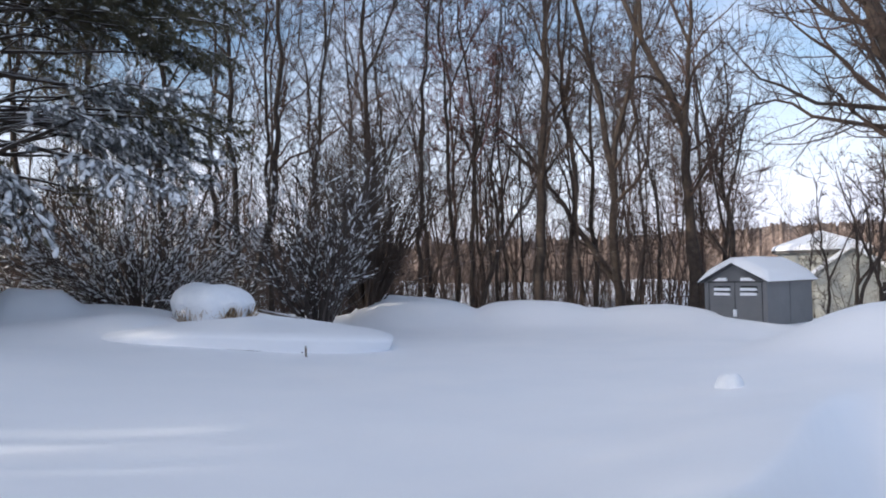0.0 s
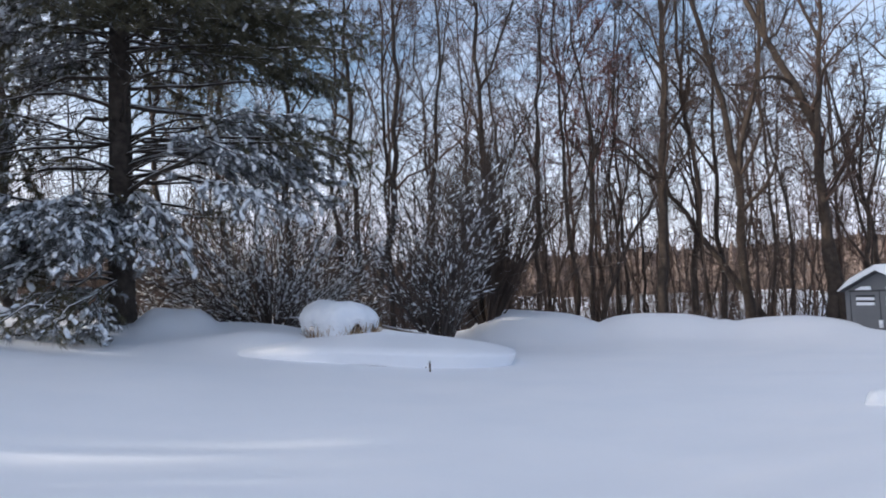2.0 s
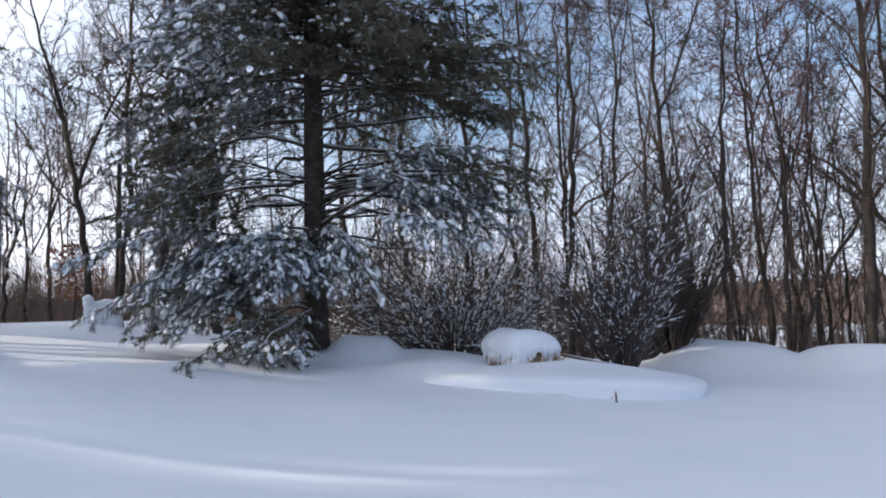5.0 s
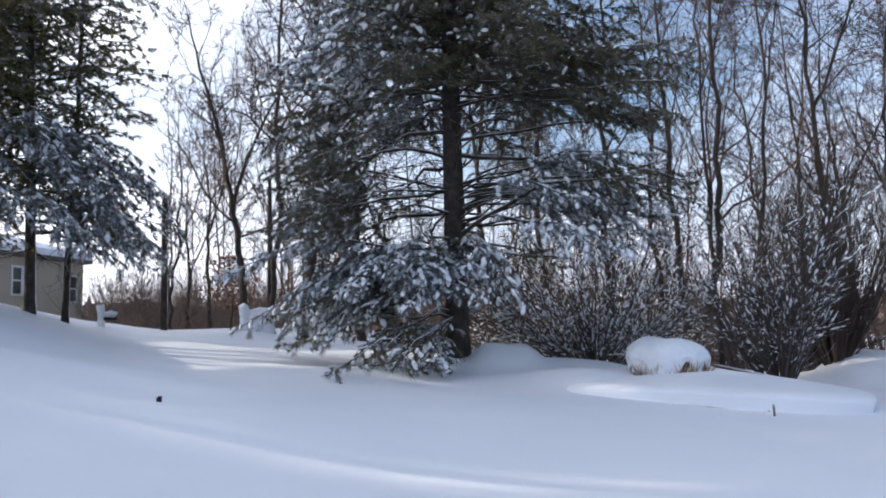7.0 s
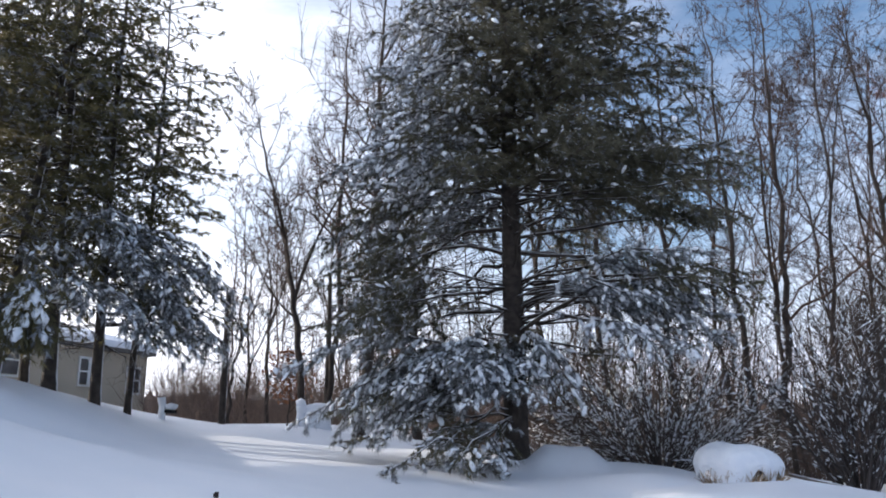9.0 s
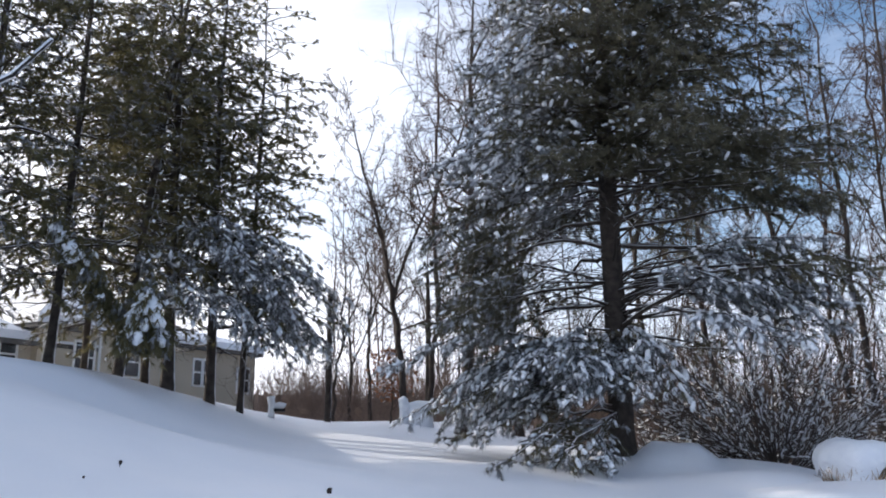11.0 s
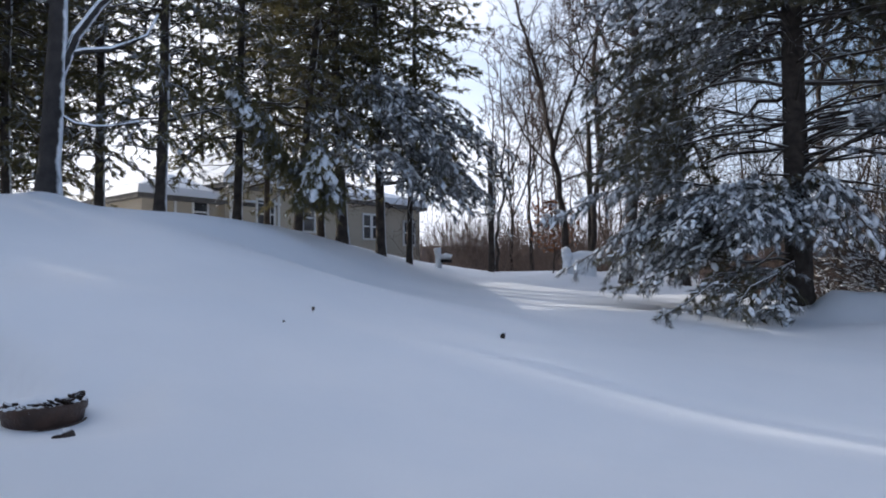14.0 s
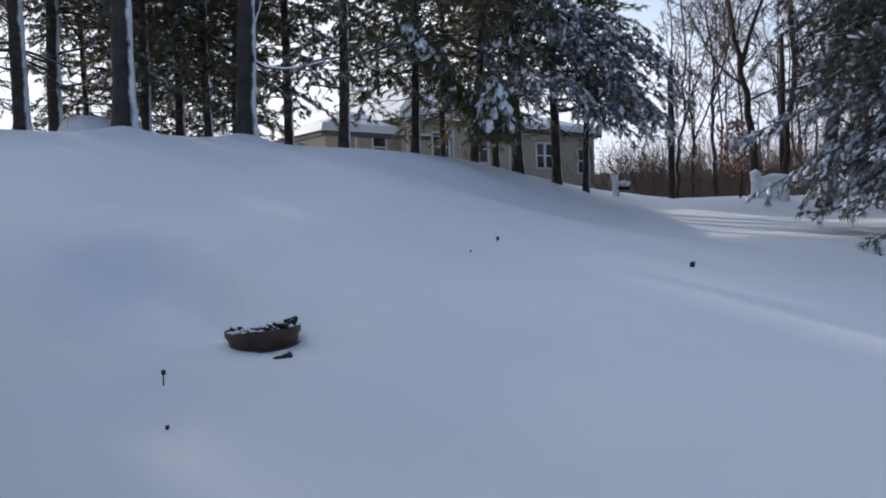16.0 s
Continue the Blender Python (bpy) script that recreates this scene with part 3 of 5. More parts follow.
def brush_band():
    """Low tangle of saplings and briars at the foot of the woods."""
    g = Geo()
    rng = np.random.default_rng(11)
    for k in range(1900):
        az, r = rng.uniform(-36, 54), 30.5 + 32 * rng.uniform(0, 1) ** 1.4
        if az > 33 and r < 37:
            continue
        if -30 < az < -15 and r < 46:
            continue
        x, y = polar(az, r)
        z = gz(x, y)
        n = rng.integers(2, 4)
        for _ in range(n):
            h = rng.uniform(0.8, 3.4)
            pts = path_of((x + rng.normal(0, 0.2), y + rng.normal(0, 0.2), z - 0.1), (rng.normal(0, 0.35), rng.normal(0, 0.35), 1), h, 3, rng, 0.18, 0.0)
            g.tube(pts, np.linspace(0.013, 0.005, 4), 3)
            at = np.array([along(pts, t)[0] for t in rng.uniform(0.3, 1, 5)])
            g.blades(at, rng.normal(0, 0.17 * h, (5, 3)) + (0, 0, 0.2 * h), np.full(5, 0.007), rng)
    h = Geo()
    for k in range(850):
        az, r = rng.uniform(-37, 42), 27.5 + 36 * rng.uniform(0, 1) ** 1.2
        if (az > 34 and r < 36) or (-30 < az < -19 and r < 44) or (7 < az < 16 and k % 2):
            continue
        x, y = polar(az, r)
        tall = rng.uniform(9.0, 15.0) if k % 8 == 0 else rng.uniform(2.5, 9.0) if k % 3 else rng.uniform(2.0, 5.0)
        pts = path_of((x, y, gz(x, y) - 0.2), (rng.normal(0, 0.13), rng.normal(0, 0.13), 1), tall, 6, rng, 0.11, 0.02)
        h.tube(pts, np.linspace(0.006 + 0.0042 * tall, 0.006, 7), 3)
        n = int(9 + 3.4 * tall)
        t = rng.uniform(0.2 + 0.02 * tall, 1.0, n)
        base = np.array([along(pts, u)[0] for u in t])
        way = rng.normal(0, 0.8, (n, 3)) + (0, 0, 0.75)
        way *= (tall * (0.28 - 0.17 * t) * rng.uniform(0.5, 1.3, n) / np.linalg.norm(way, axis=1))[:, None]
        h.blades(base, way, 0.008 + 0.0001 * r * np.ones(n), rng)
        for _ in range(5):
            u = rng.uniform(0.2, 0.95, (n, 1))
            sub = way / (np.linalg.norm(way, axis=1)[:, None] + 1e-9) + rng.normal(0, 0.65, (n, 3))
            h.blades(base + way * u, sub * (np.linalg.norm(way, axis=1)[:, None] * rng.uniform(0.2, 0.5, (n, 1))), 0.004 + 0.0001 * r * np.ones(n), rng)
    tagged(part("saplings", h, BRANCH, smooth=False), "dense thicket of thin leafless saplings between the trees", "undergrowth", kind="stuff")
    for k in range(420):
        x, y = polar(rng.uniform(41.5, 55), rng.uniform(37, 60))
        z = gz(x, y)
        for _ in range(3):
            h = rng.uniform(1.2, 4.2)
            pts = path_of((x + rng.normal(0, 0.3), y + rng.normal(0, 0.3), z - 0.1), (rng.normal(0, 0.4), rng.normal(0, 0.4), 1), h, 3, rng, 0.2, 0.0)
            g.tube(pts, np.linspace(0.018, 0.007, 4), 3)
            at = np.array([along(pts, t)[0] for t in rng.uniform(0.25, 1, 9)])
            g.blades(at, rng.normal(0, 0.2 * h, (9, 3)) + (0, 0, 0.2 * h), np.full(9, 0.009), rng)
    for k in range(430):
        x, y = polar(rng.uniform(3, 38), rng.uniform(29, 48))
        z = gz(x, y)
        for _ in range(3):
            h = rng.uniform(1.5, 5.5)
            pts = path_of((x + rng.normal(0, 0.3), y + rng.normal(0, 0.3), z - 0.1), (rng.normal(0, 0.3), rng.normal(0, 0.3), 1), h, 3, rng, 0.2, 0.0)
            g.tube(pts, np.linspace(0.018, 0.006, 4), 3)
            at = np.array([along(pts, t)[0] for t in rng.uniform(0.25, 1, 9)])
            g.blades(at, rng.normal(0, 0.2 * h, (9, 3)) + (0, 0, 0.2 * h), np.full(9, 0.009), rng)
    tagged(part("brushwood", g, FAR_WOOD), "tangled brown saplings and briars below the trees", "undergrowth", kind="stuff")


brush_band()


# ---- pines ----
def rotate_to(dirs):
    """Frames whose x axis runs along each way and whose z axis points as far up as it can."""
    x = dirs / (np.linalg.norm(dirs, axis=1)[:, None] + 1e-9)
    up = np.tile((0, 0, 1.0), (len(x), 1))
    y = np.cross(up, x)
    y /= np.linalg.norm(y, axis=1)[:, None] + 1e-6
    z = np.cross(x, y)
    return x, y, z


def tufts(geo, pos, dirs, rng, needles=14, length=0.16, width=0.016, splay=0.6):
    """Bundles of needles: thin blades that fan out from each shoot."""
    n = len(pos)
    x, y, z = rotate_to(dirs)
    for _ in range(needles):
        a, s = rng.uniform(0, 2 * math.pi, n), rng.uniform(0.15, 1, n) ** 0.7 * splay
        d = x * np.cos(s)[:, None] + (y * np.cos(a)[:, None] + z * np.sin(a)[:, None]) * np.sin(s)[:, None]
        d[:, 2] -= 0.15
        side = np.cross(d, rng.normal(0, 1, (n, 3)))
        side /= np.linalg.norm(side, axis=1)[:, None] + 1e-6
        ln = (length * rng.uniform(0.7, 1.3, n))[:, None]
        base = pos - x * (rng.uniform(0, 0.6, n) * length)[:, None]
        v = np.stack([base + side * width * 0.5, base - side * width * 0.5, base + d * ln], 1).reshape(-1, 3)
        geo.add(v, None, np.arange(3 * n).reshape(-1, 3))


_ico = bmesh.new()
bmesh.ops.create_icosphere(_ico, subdivisions=1, radius=1.0)
BLOB_V = np.array([v.co[:] for v in _ico.verts])
BLOB_F = np.array([[v.index for v in f.verts] for f in _ico.faces])
_ico.free()


OCTA_V = np.array([(1, 0, 0), (-1, 0, 0), (0, 1, 0), (0, -1, 0), (0, 0, 1), (0, 0, -1)], float)
OCTA_F = np.array([(0, 2, 4), (2, 1, 4), (1, 3, 4), (3, 0, 4), (2, 0, 5), (1, 2, 5), (3, 1, 5), (0, 3, 5)])


def clots(geo, pos, dirs, size, rng, flat=0.5, longer=1.7, small=False):
    """Clotted snow lying along the shoots."""
    x, y, z = rotate_to(dirs)
    shape, faces = (OCTA_V, OCTA_F) if small else (BLOB_V, BLOB_F)
    n, k = len(pos), len(shape)
    b = shape[None] * (1 + rng.normal(0, 0.13, (n, k, 1)))
    s = np.asarray(size)[:, None, None]
    v = pos[:, None] + s * (x[:, None] * b[:, :, :1] * longer * rng.uniform(0.75, 1.25, (n, 1, 1)) + y[:, None] * b[:, :, 1:2] + z[:, None] * b[:, :, 2:] * flat)
    f = (faces[None] + (np.arange(n) * k)[:, None, None]).reshape(-1, 3)
    geo.add(v.reshape(-1, 3), None, f)


class Pine:
    def __init__(self, seed, cheap=False):
        self.cheap = cheap
        self.rng = np.random.default_rng(seed)
        self.trunk, self.wood, self.leaf, self.frost, self.snow = Geo(), Geo(), Geo(), Geo(), Geo()
        self.tp, self.td, self.fp, self.fd, self.sp, self.sd, self.ss = [], [], [], [], [], [], []

    def stem(self, height, r0, wander=0.015, tilt=(0, 0)):
        self.pts = path_of((0, 0, -0.3), (*tilt, 1), height + 0.3, 18, self.rng, wander, 0.05)
        self.rad = r0 * np.clip(1 - np.linspace(0, 1, 19), 0.04, 1) ** 0.7
        self.rad[0] *= 1.3
        self.trunk.tube(self.pts, self.rad, 10)
        self.height = height

    def at(self, z):
        t = (z + 0.3) / (self.height + 0.3)
        return along(self.pts, min(max(t, 0), 0.99))[0]

    def dead(self, z, turn, length, rise):
        """A crooked bough that has lost its needles."""
        rng = self.rng
        way = np.array((math.cos(turn), math.sin(turn), rise))
        pts = path_of(self.at(z), way, length, 7, rng, 0.17, -0.03)
        thick = rng.uniform(0.022, 0.055)
        self.wood.tube(pts, np.linspace(thick, 0.007, 8), 4)
        for _ in range(int(rng.integers(3, 7))):
            p, d = along(pts, rng.uniform(0.25, 0.98))
            sub = path_of(p, spread(d, rng.uniform(0.4, 0.95), rng), length * rng.uniform(0.15, 0.45), 4, rng, 0.2)
            self.wood.tube(sub, (0.015, 0.012, 0.010, 0.007, 0.004), 3)
            for _ in range(2):
                p, d = along(sub, rng.uniform(0.3, 1))
                self.wood.tube(path_of(p, spread(d, 0.7, rng), 0.4 * rng.uniform(0.5, 1.2), 2, rng, 0.2), (0.007, 0.005, 0.003), 3)

    def tuft(self, q, e, snow, clot, droop=0.0):
        rng = self.rng
        e = unit(e + rng.normal(0, 0.45, 3) + np.array((0, 0, -droop)))
        if rng.uniform() < snow * 1.4:
            self.fp.append(q)
            self.fd.append(e)
        else:
            self.tp.append(q)
            self.td.append(e)
        if rng.uniform() < snow * (0.8 if self.cheap else 0.95):
            self.sp.append(q + e * 0.04 + np.array((0, 0, 0.035)))
            self.sd.append(e)
            self.ss.append(clot * rng.uniform(0.3, 1.0) ** 1.3 * 1.5)

    def bough(self, z, turn, length, rise, sag, snow, gap=0.26, thick=0.04, start=0.3, side=0.42, clot=0.06, low=None, droop=0.15, step_=0.15):
        """A bough that leaves the trunk at height z: rise lifts it, sag bends it down towards the tip."""
        rng = self.rng
        snow = min(0.9, snow * rng.uniform(0.35, 1.6))
        p0 = self.at(z)
        out = np.array((math.cos(turn), math.sin(turn), 0))
        k = 4 if self.cheap else 6
        s = np.linspace(0, 1, k + 1)
        pts = p0 + out * (s * length)[:, None] + np.array((0, 0, 1.0)) * (rise * s * length - sag * s * s * length)[:, None]
        pts[1:] += np.cumsum(rng.normal(0, 0.06 * length ** 0.5, (k, 3)), 0)
        if low is not None:
            pts[1:, 2] = np.maximum(pts[1:, 2], low + 0.25 * rng.uniform(0, 1, k))
        self.wood.tube(pts, np.linspace(thick, 0.010, k + 1), 3 if self.cheap else 4)
        m = max(3, int(length * (1 - start) / gap))
        for j in range(m):
            t = start + (1 - start) * (j + rng.uniform(0, 1)) / m
            p, d = along(pts, t)
            hand = 1 if j % 2 else -1
            flatside = unit(np.cross((0, 0, 1), d)) * hand
            ln = side * length * (1.12 - t) * rng.uniform(0.6, 1.25) + 0.22
            way = unit(d * 0.75 + flatside * rng.uniform(0.5, 1.0) + np.array((0, 0, rng.uniform(-0.5, 0.4))))
            tw = path_of(p, way, ln, 2, rng, 0.12, -0.22 * (0.4 + snow))
            self.wood.tube(tw[::2] if self.cheap else tw, (0.012, 0.005) if self.cheap else (0.012, 0.009, 0.005), 3)
            c = max(2, int(ln / step_))
            for i in range(c):
                q, e = along(tw, (i + rng.uniform(0.3, 1)) / c)
                self.tuft(q, e, snow, clot, droop)

    def heap(self, p, wide, tall, lean, share=1.0):
        """A bough tip so laden that it hangs as one lumpy heap, with snow on the upper share of it."""
        rng = self.rng
        p, lean = np.array(p, float), np.array(lean, float)
        root = self.at(p[2] + tall * 0.9)
        self.wood.tube([root, (root + p) * 0.5 + (0, 0, 0.25), p + lean * tall * 0.5 + (0, 0, tall * 0.4)], (0.04, 0.03, 0.02), 5)
        for k in range(80):
            u = rng.uniform(-1, 1)
            w = wide * (0.25 + 0.75 * (1 - u) / 2) * 0.5
            a, rr = rng.uniform(0, 6.28), rng.uniform(0.45, 1) ** 0.5
            q = p + lean * u * tall * 0.5 + np.array((math.cos(a) * w * rr, math.sin(a) * w * rr, u * tall * 0.5))
            e = unit(np.array((math.cos(a) * 0.6, math.sin(a) * 0.6, -1.0)) + rng.normal(0, 0.25, 3))
            if u > 1 - 1.9 * share and rng.uniform() < 0.7:
                clots(self.snow, np.array([q]), np.array([e]), [rng.uniform(0.09, 0.20)], rng, 0.8, 1.3)
            for _ in range(9):
                self.tuft(q - np.array((math.cos(a), math.sin(a), 0.0)) * 0.05 + rng.normal(0, 0.13, 3), e, 0.12, 0.06, 0.5)

    def finish(self, name, at, label, needle_mat, needles=13, length=0.17, width=0.018, group="", splay=0.6):
        th = thing(name, at, label, "pine tree", group)
        part("trunk", self.trunk, PINE_BARK, th)
        tagged(part("branchwork", self.wood, PINE_BRANCH, th), kind="stuff")
        tufts(self.leaf, np.array(self.tp), np.array(self.td), self.rng, needles, length, width, splay)
        tagged(part("foliage", self.leaf, needle_mat, th, smooth=False), kind="stuff")
        if self.fp:
            tufts(self.frost, np.array(self.fp), np.array(self.fd), self.rng, needles, length, width, splay)
            tagged(part("frosted_foliage", self.frost, FROSTED_NEEDLES, th, "needles caked grey with frozen snow", smooth=False), kind="stuff")
        if self.sp:
            clots(self.snow, np.array(self.sp), np.array(self.sd), self.ss, self.rng, 0.6, 1.8, small=self.cheap)
            tagged(part("snow_load", self.snow, CLOTTED_SNOW, th, "clumps of snow weighing down the boughs"), kind="stuff")
        return th


def big_pine():
    x, y = polar(30.3, 19.5)
    p = Pine(21)
    rng = p.rng
    p.stem(19.0, 0.31, 0.006)
    face = math.atan2(-y, -x)                         # towards the open yard; the weather side lies at face - 1.57
    # dense dark crown, wider on the lee side
    for k in range(185):
        high = k >= 150
        z = 12.8 + 5.8 * (k - 150) / 35 if high else 6.4 + 6.4 * (k + rng.uniform(0, 1)) / 150
        t = (z - 6.3) / 13.0
        turn = k * 2.4 + rng.uniform(-0.3, 0.3)
        lefty = math.sin(turn - face)
        ln = (5.2 - 3.9 * t + 0.4 * lefty * (1 - t)) * rng.uniform(0.72, 1.06)
        p.bough(z, turn, ln, 0.10 + 0.14 * t, 0.20, max(0.05, 0.80 * max(0, (-lefty - 0.3) / 0.7) ** 0.8), 0.34 if high else 0.165, 0.045, 0.25, 0.36, 0.052, None, 0.15, 0.2 if high else 0.125)
    # shorter boughs that hide the stem of the crown
    for k in range(44):
        p.bough(6.9 + 6.0 * rng.uniform(0, 1), face + rng.uniform(-1.3, 1.3), rng.uniform(1.0, 2.6), rng.uniform(-0.1, 0.35), 0.2, 0.0, 0.15, 0.022, 0.12, 0.42, 0.045)
    # whorls of long bare arms below the crown, green only towards their tips
    for w in range(5):
        z = 2.9 + 0.75 * w + rng.uniform(-0.2, 0.2)
        for k in range(4):
            turn = face + 0.5 + w * 0.55 + k * 1.57 + rng.uniform(-0.5, 0.5)
            front, lefty = math.cos(turn - face), math.sin(turn - face)
            if front > 0.75:
                p.dead(z, turn, rng.uniform(1.4, 2.6), rng.uniform(-0.05, 0.35))
                continue
            ln = (4.6 + 0.7 * lefty) * rng.uniform(0.8, 1.08)
            p.bough(z + rng.uniform(-0.2, 0.2), turn, ln, rng.uniform(0.08, 0.45) if lefty > 0 else rng.uniform(-0.08, 0.25), rng.uniform(0.14, 0.26), 0.06 if lefty < 0 else 0.10, 0.19, rng.uniform(0.05, 0.07), 0.58, 0.30, 0.05, 1.0, 0.3, 0.115)
    for k in range(16):
        p.dead(rng.uniform(2.8, 7.4), k * 2.4 + rng.uniform(-0.5, 0.5), rng.uniform(2.0, 4.4), rng.uniform(-0.15, 0.5))
    # olive curtain on the weather side, between crown and skirt
    for k in range(42):
        p.bough(rng.uniform(3.4, 6.8), face + rng.uniform(-2.3, -0.8), rng.uniform(3.4, 5.0), rng.uniform(0.0, 0.15), rng.uniform(0.16, 0.34), 0.16, 0.17, 0.013, 0.55, 0.34, 0.042, None, 0.3, 0.115)
    # the skirt: a fan of laden boughs that slopes down to the snow on the weather side
    for k in range(44):
        off = 0.12 - 2.3 * (k + rng.uniform(0, 1)) / 44
        ln = rng.uniform(0.62, 1.0) * (2.5 + 2.75 * math.sin(max(0.0, min(1.57, -off))) ** 1.5)
        p.bough(rng.uniform(2.0, 3.0), face + off, ln, rng.uniform(-0.02, 0.08), rng.uniform(0.14, 0.40), 0.85, 0.155, 0.035, 0.22, 0.30, 0.044, 0.30, 0.55, 0.090)
    # the lowest boughs, lying out over the yard
    for k in range(9):
        p.bough(rng.uniform(1.0, 1.5), face - 0.85 + 0.09 * k, rng.uniform(3.0, 4.4), -0.06, 0.20, 0.45, 0.17, 0.04, 0.35, 0.22, 0.052, 0.06, 0.4, 0.115)
    # laden boughs over the bushes on the lee side, one of them hanging straight down
    for k in range(20):
        p.bough(rng.uniform(3.3, 4.6), face + rng.uniform(0.75, 1.6), rng.uniform(3.4, 5.4), rng.uniform(0.04, 0.18), rng.uniform(0.14, 0.30), 0.80, 0.18, 0.035, 0.42, 0.28, 0.046, 1.3, 0.45, 0.115)
    for k in range(5):
        p.bough(rng.uniform(2.9, 3.2), face + rng.uniform(0.45, 0.85), rng.uniform(1.9, 2.5), 0.1, rng.uniform(0.7, 0.95), 0.75, 0.14, 0.03, 0.25, 0.22, 0.055, 0.9, 0.8, 0.11)
    # dark ones above them
    for k in range(10):
        p.bough(rng.uniform(5.2, 7.6), face + rng.uniform(0.8, 2.0), rng.uniform(4.4, 6.2), rng.uniform(0.04, 0.16), rng.uniform(0.12, 0.26), 0.08, 0.17, 0.022, 0.52, 0.30, 0.045, None, 0.2, 0.115)
    p.finish("pine_tree", pose(x, y, gz(x, y) - 0.28), "large dark pine with snow-laden boughs drooping to the ground", NEEDLES, 15, 0.15, 0.021, splay=0.95)


big_pine()


# heaped snow on the bowed tips of single boughs: bearing, range, height, width, tallness, lean
HEAPS = {0: ((62.7, 19.9, 4.45, 1.1, 1.4, (0.0, 0.0, 0.0), 0.95), (66.6, 20.2, 5.5, 0.8, 2.0, (-0.15, -0.75, 0.0), 0.42))}


def hill_pine(seed, at, high, r0, low, wide, bowed=None, count=105, heaps=(), lots=14, drape=0, tilt=(0, 0)):
    p = Pine(seed, True)
    rng = p.rng
    p.stem(high, r0, 0.012, tilt)
    k, z = 0, low
    while z < high - 0.3:
        t = (z - low) / (high - low)
        seen = z < 10.5
        z += (0.066 if seen else 0.16) * 128 / count
        ln = wide * (0.65 + 0.5 * t) * (1 - 0.72 * t ** 4) * rng.uniform(0.5, 1.18)
        p.bough(z, k * 2.4 + rng.uniform(-0.5, 0.5), ln, 0.14, 0.16 + 0.35 * max(0, 0.25 - t) * 4, 0.10, 0.24 if seen else 0.34, 0.026, 0.30, 0.46, 0.045, 0.8, 0.08, 0.145 if seen else 0.22)
        k += 1
    for k in range(16):
        p.dead(rng.uniform(1.6, low + 4), rng.uniform(0, 6.28), rng.uniform(0.8, 2.8), rng.uniform(-0.3, 0.3))
    for k in range(drape):
        p.bough(rng.uniform(1.8, 3.6), rng.uniform(0, 6.28), rng.uniform(1.5, 2.9), 0.05, rng.uniform(0.3, 0.55), 0.14, 0.28, 0.025, 0.3, 0.42, 0.045, 0.95, 0.25, 0.16)
    if bowed is not None:
        # long low boughs bowed down by snow
        for k in range(lots):
            p.bough(rng.uniform(2.2, 4.8), bowed + rng.uniform(-0.9, 0.9), rng.uniform(1.6, 3.4), rng.uniform(0.10, 0.28), rng.uniform(0.45, 0.8), 0.72, 0.22, 0.03, 0.25, 0.26, 0.060, 0.4, 0.5, 0.14)
    ax, ay, az_ = at.translation
    for az, r, z, w, t, lean, share in heaps:
        hx, hy = polar(az, r)
        p.heap((hx - ax, hy - ay, z - az_), w, t, lean, share)
    return p.finish("pine_tree", at, "tall pine with a bare dark trunk and snow-flecked crown", YELLOW_NEEDLES, 12, 0.17, 0.034, "pines on the slope", 0.9)


def stand(az, r):
    x, y = polar(az, r)
    return x, y, gz(x, y)


kinds = [hill_pine(300 + k, pose(*stand(az, r)), high, r0, low, wide, None, count, drape=(6, 2, 0, 0)[k], tilt=((0.02, 0.05), (0.02, 0.05), (0.0, -0.01), (0.0, 0.0))[k]) for k, (az, r, r0, high, low, wide, count) in enumerate(
    ((73.4, 20.5, 0.15, 15.5, 2.5, 2.9, 128), (68.4, 22.5, 0.13, 16.3, 2.3, 2.9, 128), (93.8, 22, 0.20, 17.0, 4.2, 3.1, 125), (82.5, 30, 0.13, 12.5, 0.9, 3.2, 105)))]
# bearing, range, kind
# past 97 and at 71: pines out of sight, added to cast shade
for az, r, k in ((92.0, 24.5, 2), (86.6, 24.0, 0), (77.2, 24.5, 0), (80.8, 28.5, 1), (84.5, 25, 0), (66.4, 27.5, 1), (62.6, 27, 0), (82.5, 24, 1), (88, 26, 2), (71, 43, 0), (106, 23, 1), (111, 26, 0), (103, 29, 0), (97.8, 26.5, 2), (97.8, 36, 1), (103, 33, 0), (108, 35, 1)):
    copy_thing(kinds[k], pose(*stand(az, r), 0, 0, (az * 400) % 360))
for az, r in ((86.5, 32), (90.2, 31)):
    copy_thing(kinds[3], pose(*stand(az, r), 0, 0, (az * 400) % 360))
for k, (az, r, r0) in enumerate(((64.3, 23, 0.14), (61.1, 23.5, 0.18), (58.4, 24, 0.15), (56.4, 25, 0.10))):
    x, y, z = stand(az, r)
    hill_pine(320 + k, pose(x, y, z), 16.5 - k * 0.9, r0, 3.4, 2.7 if k < 2 else 2.5, math.atan2(-y, -x) + (0.6, 1.0, 1.1, 1.1)[k], 125, HEAPS.get(k, ()), (5, 12, 34, 34)[k], tilt=((0.04, 0.07), (-0.01, -0.02), (-0.01, -0.015), (0, -0.01))[k])

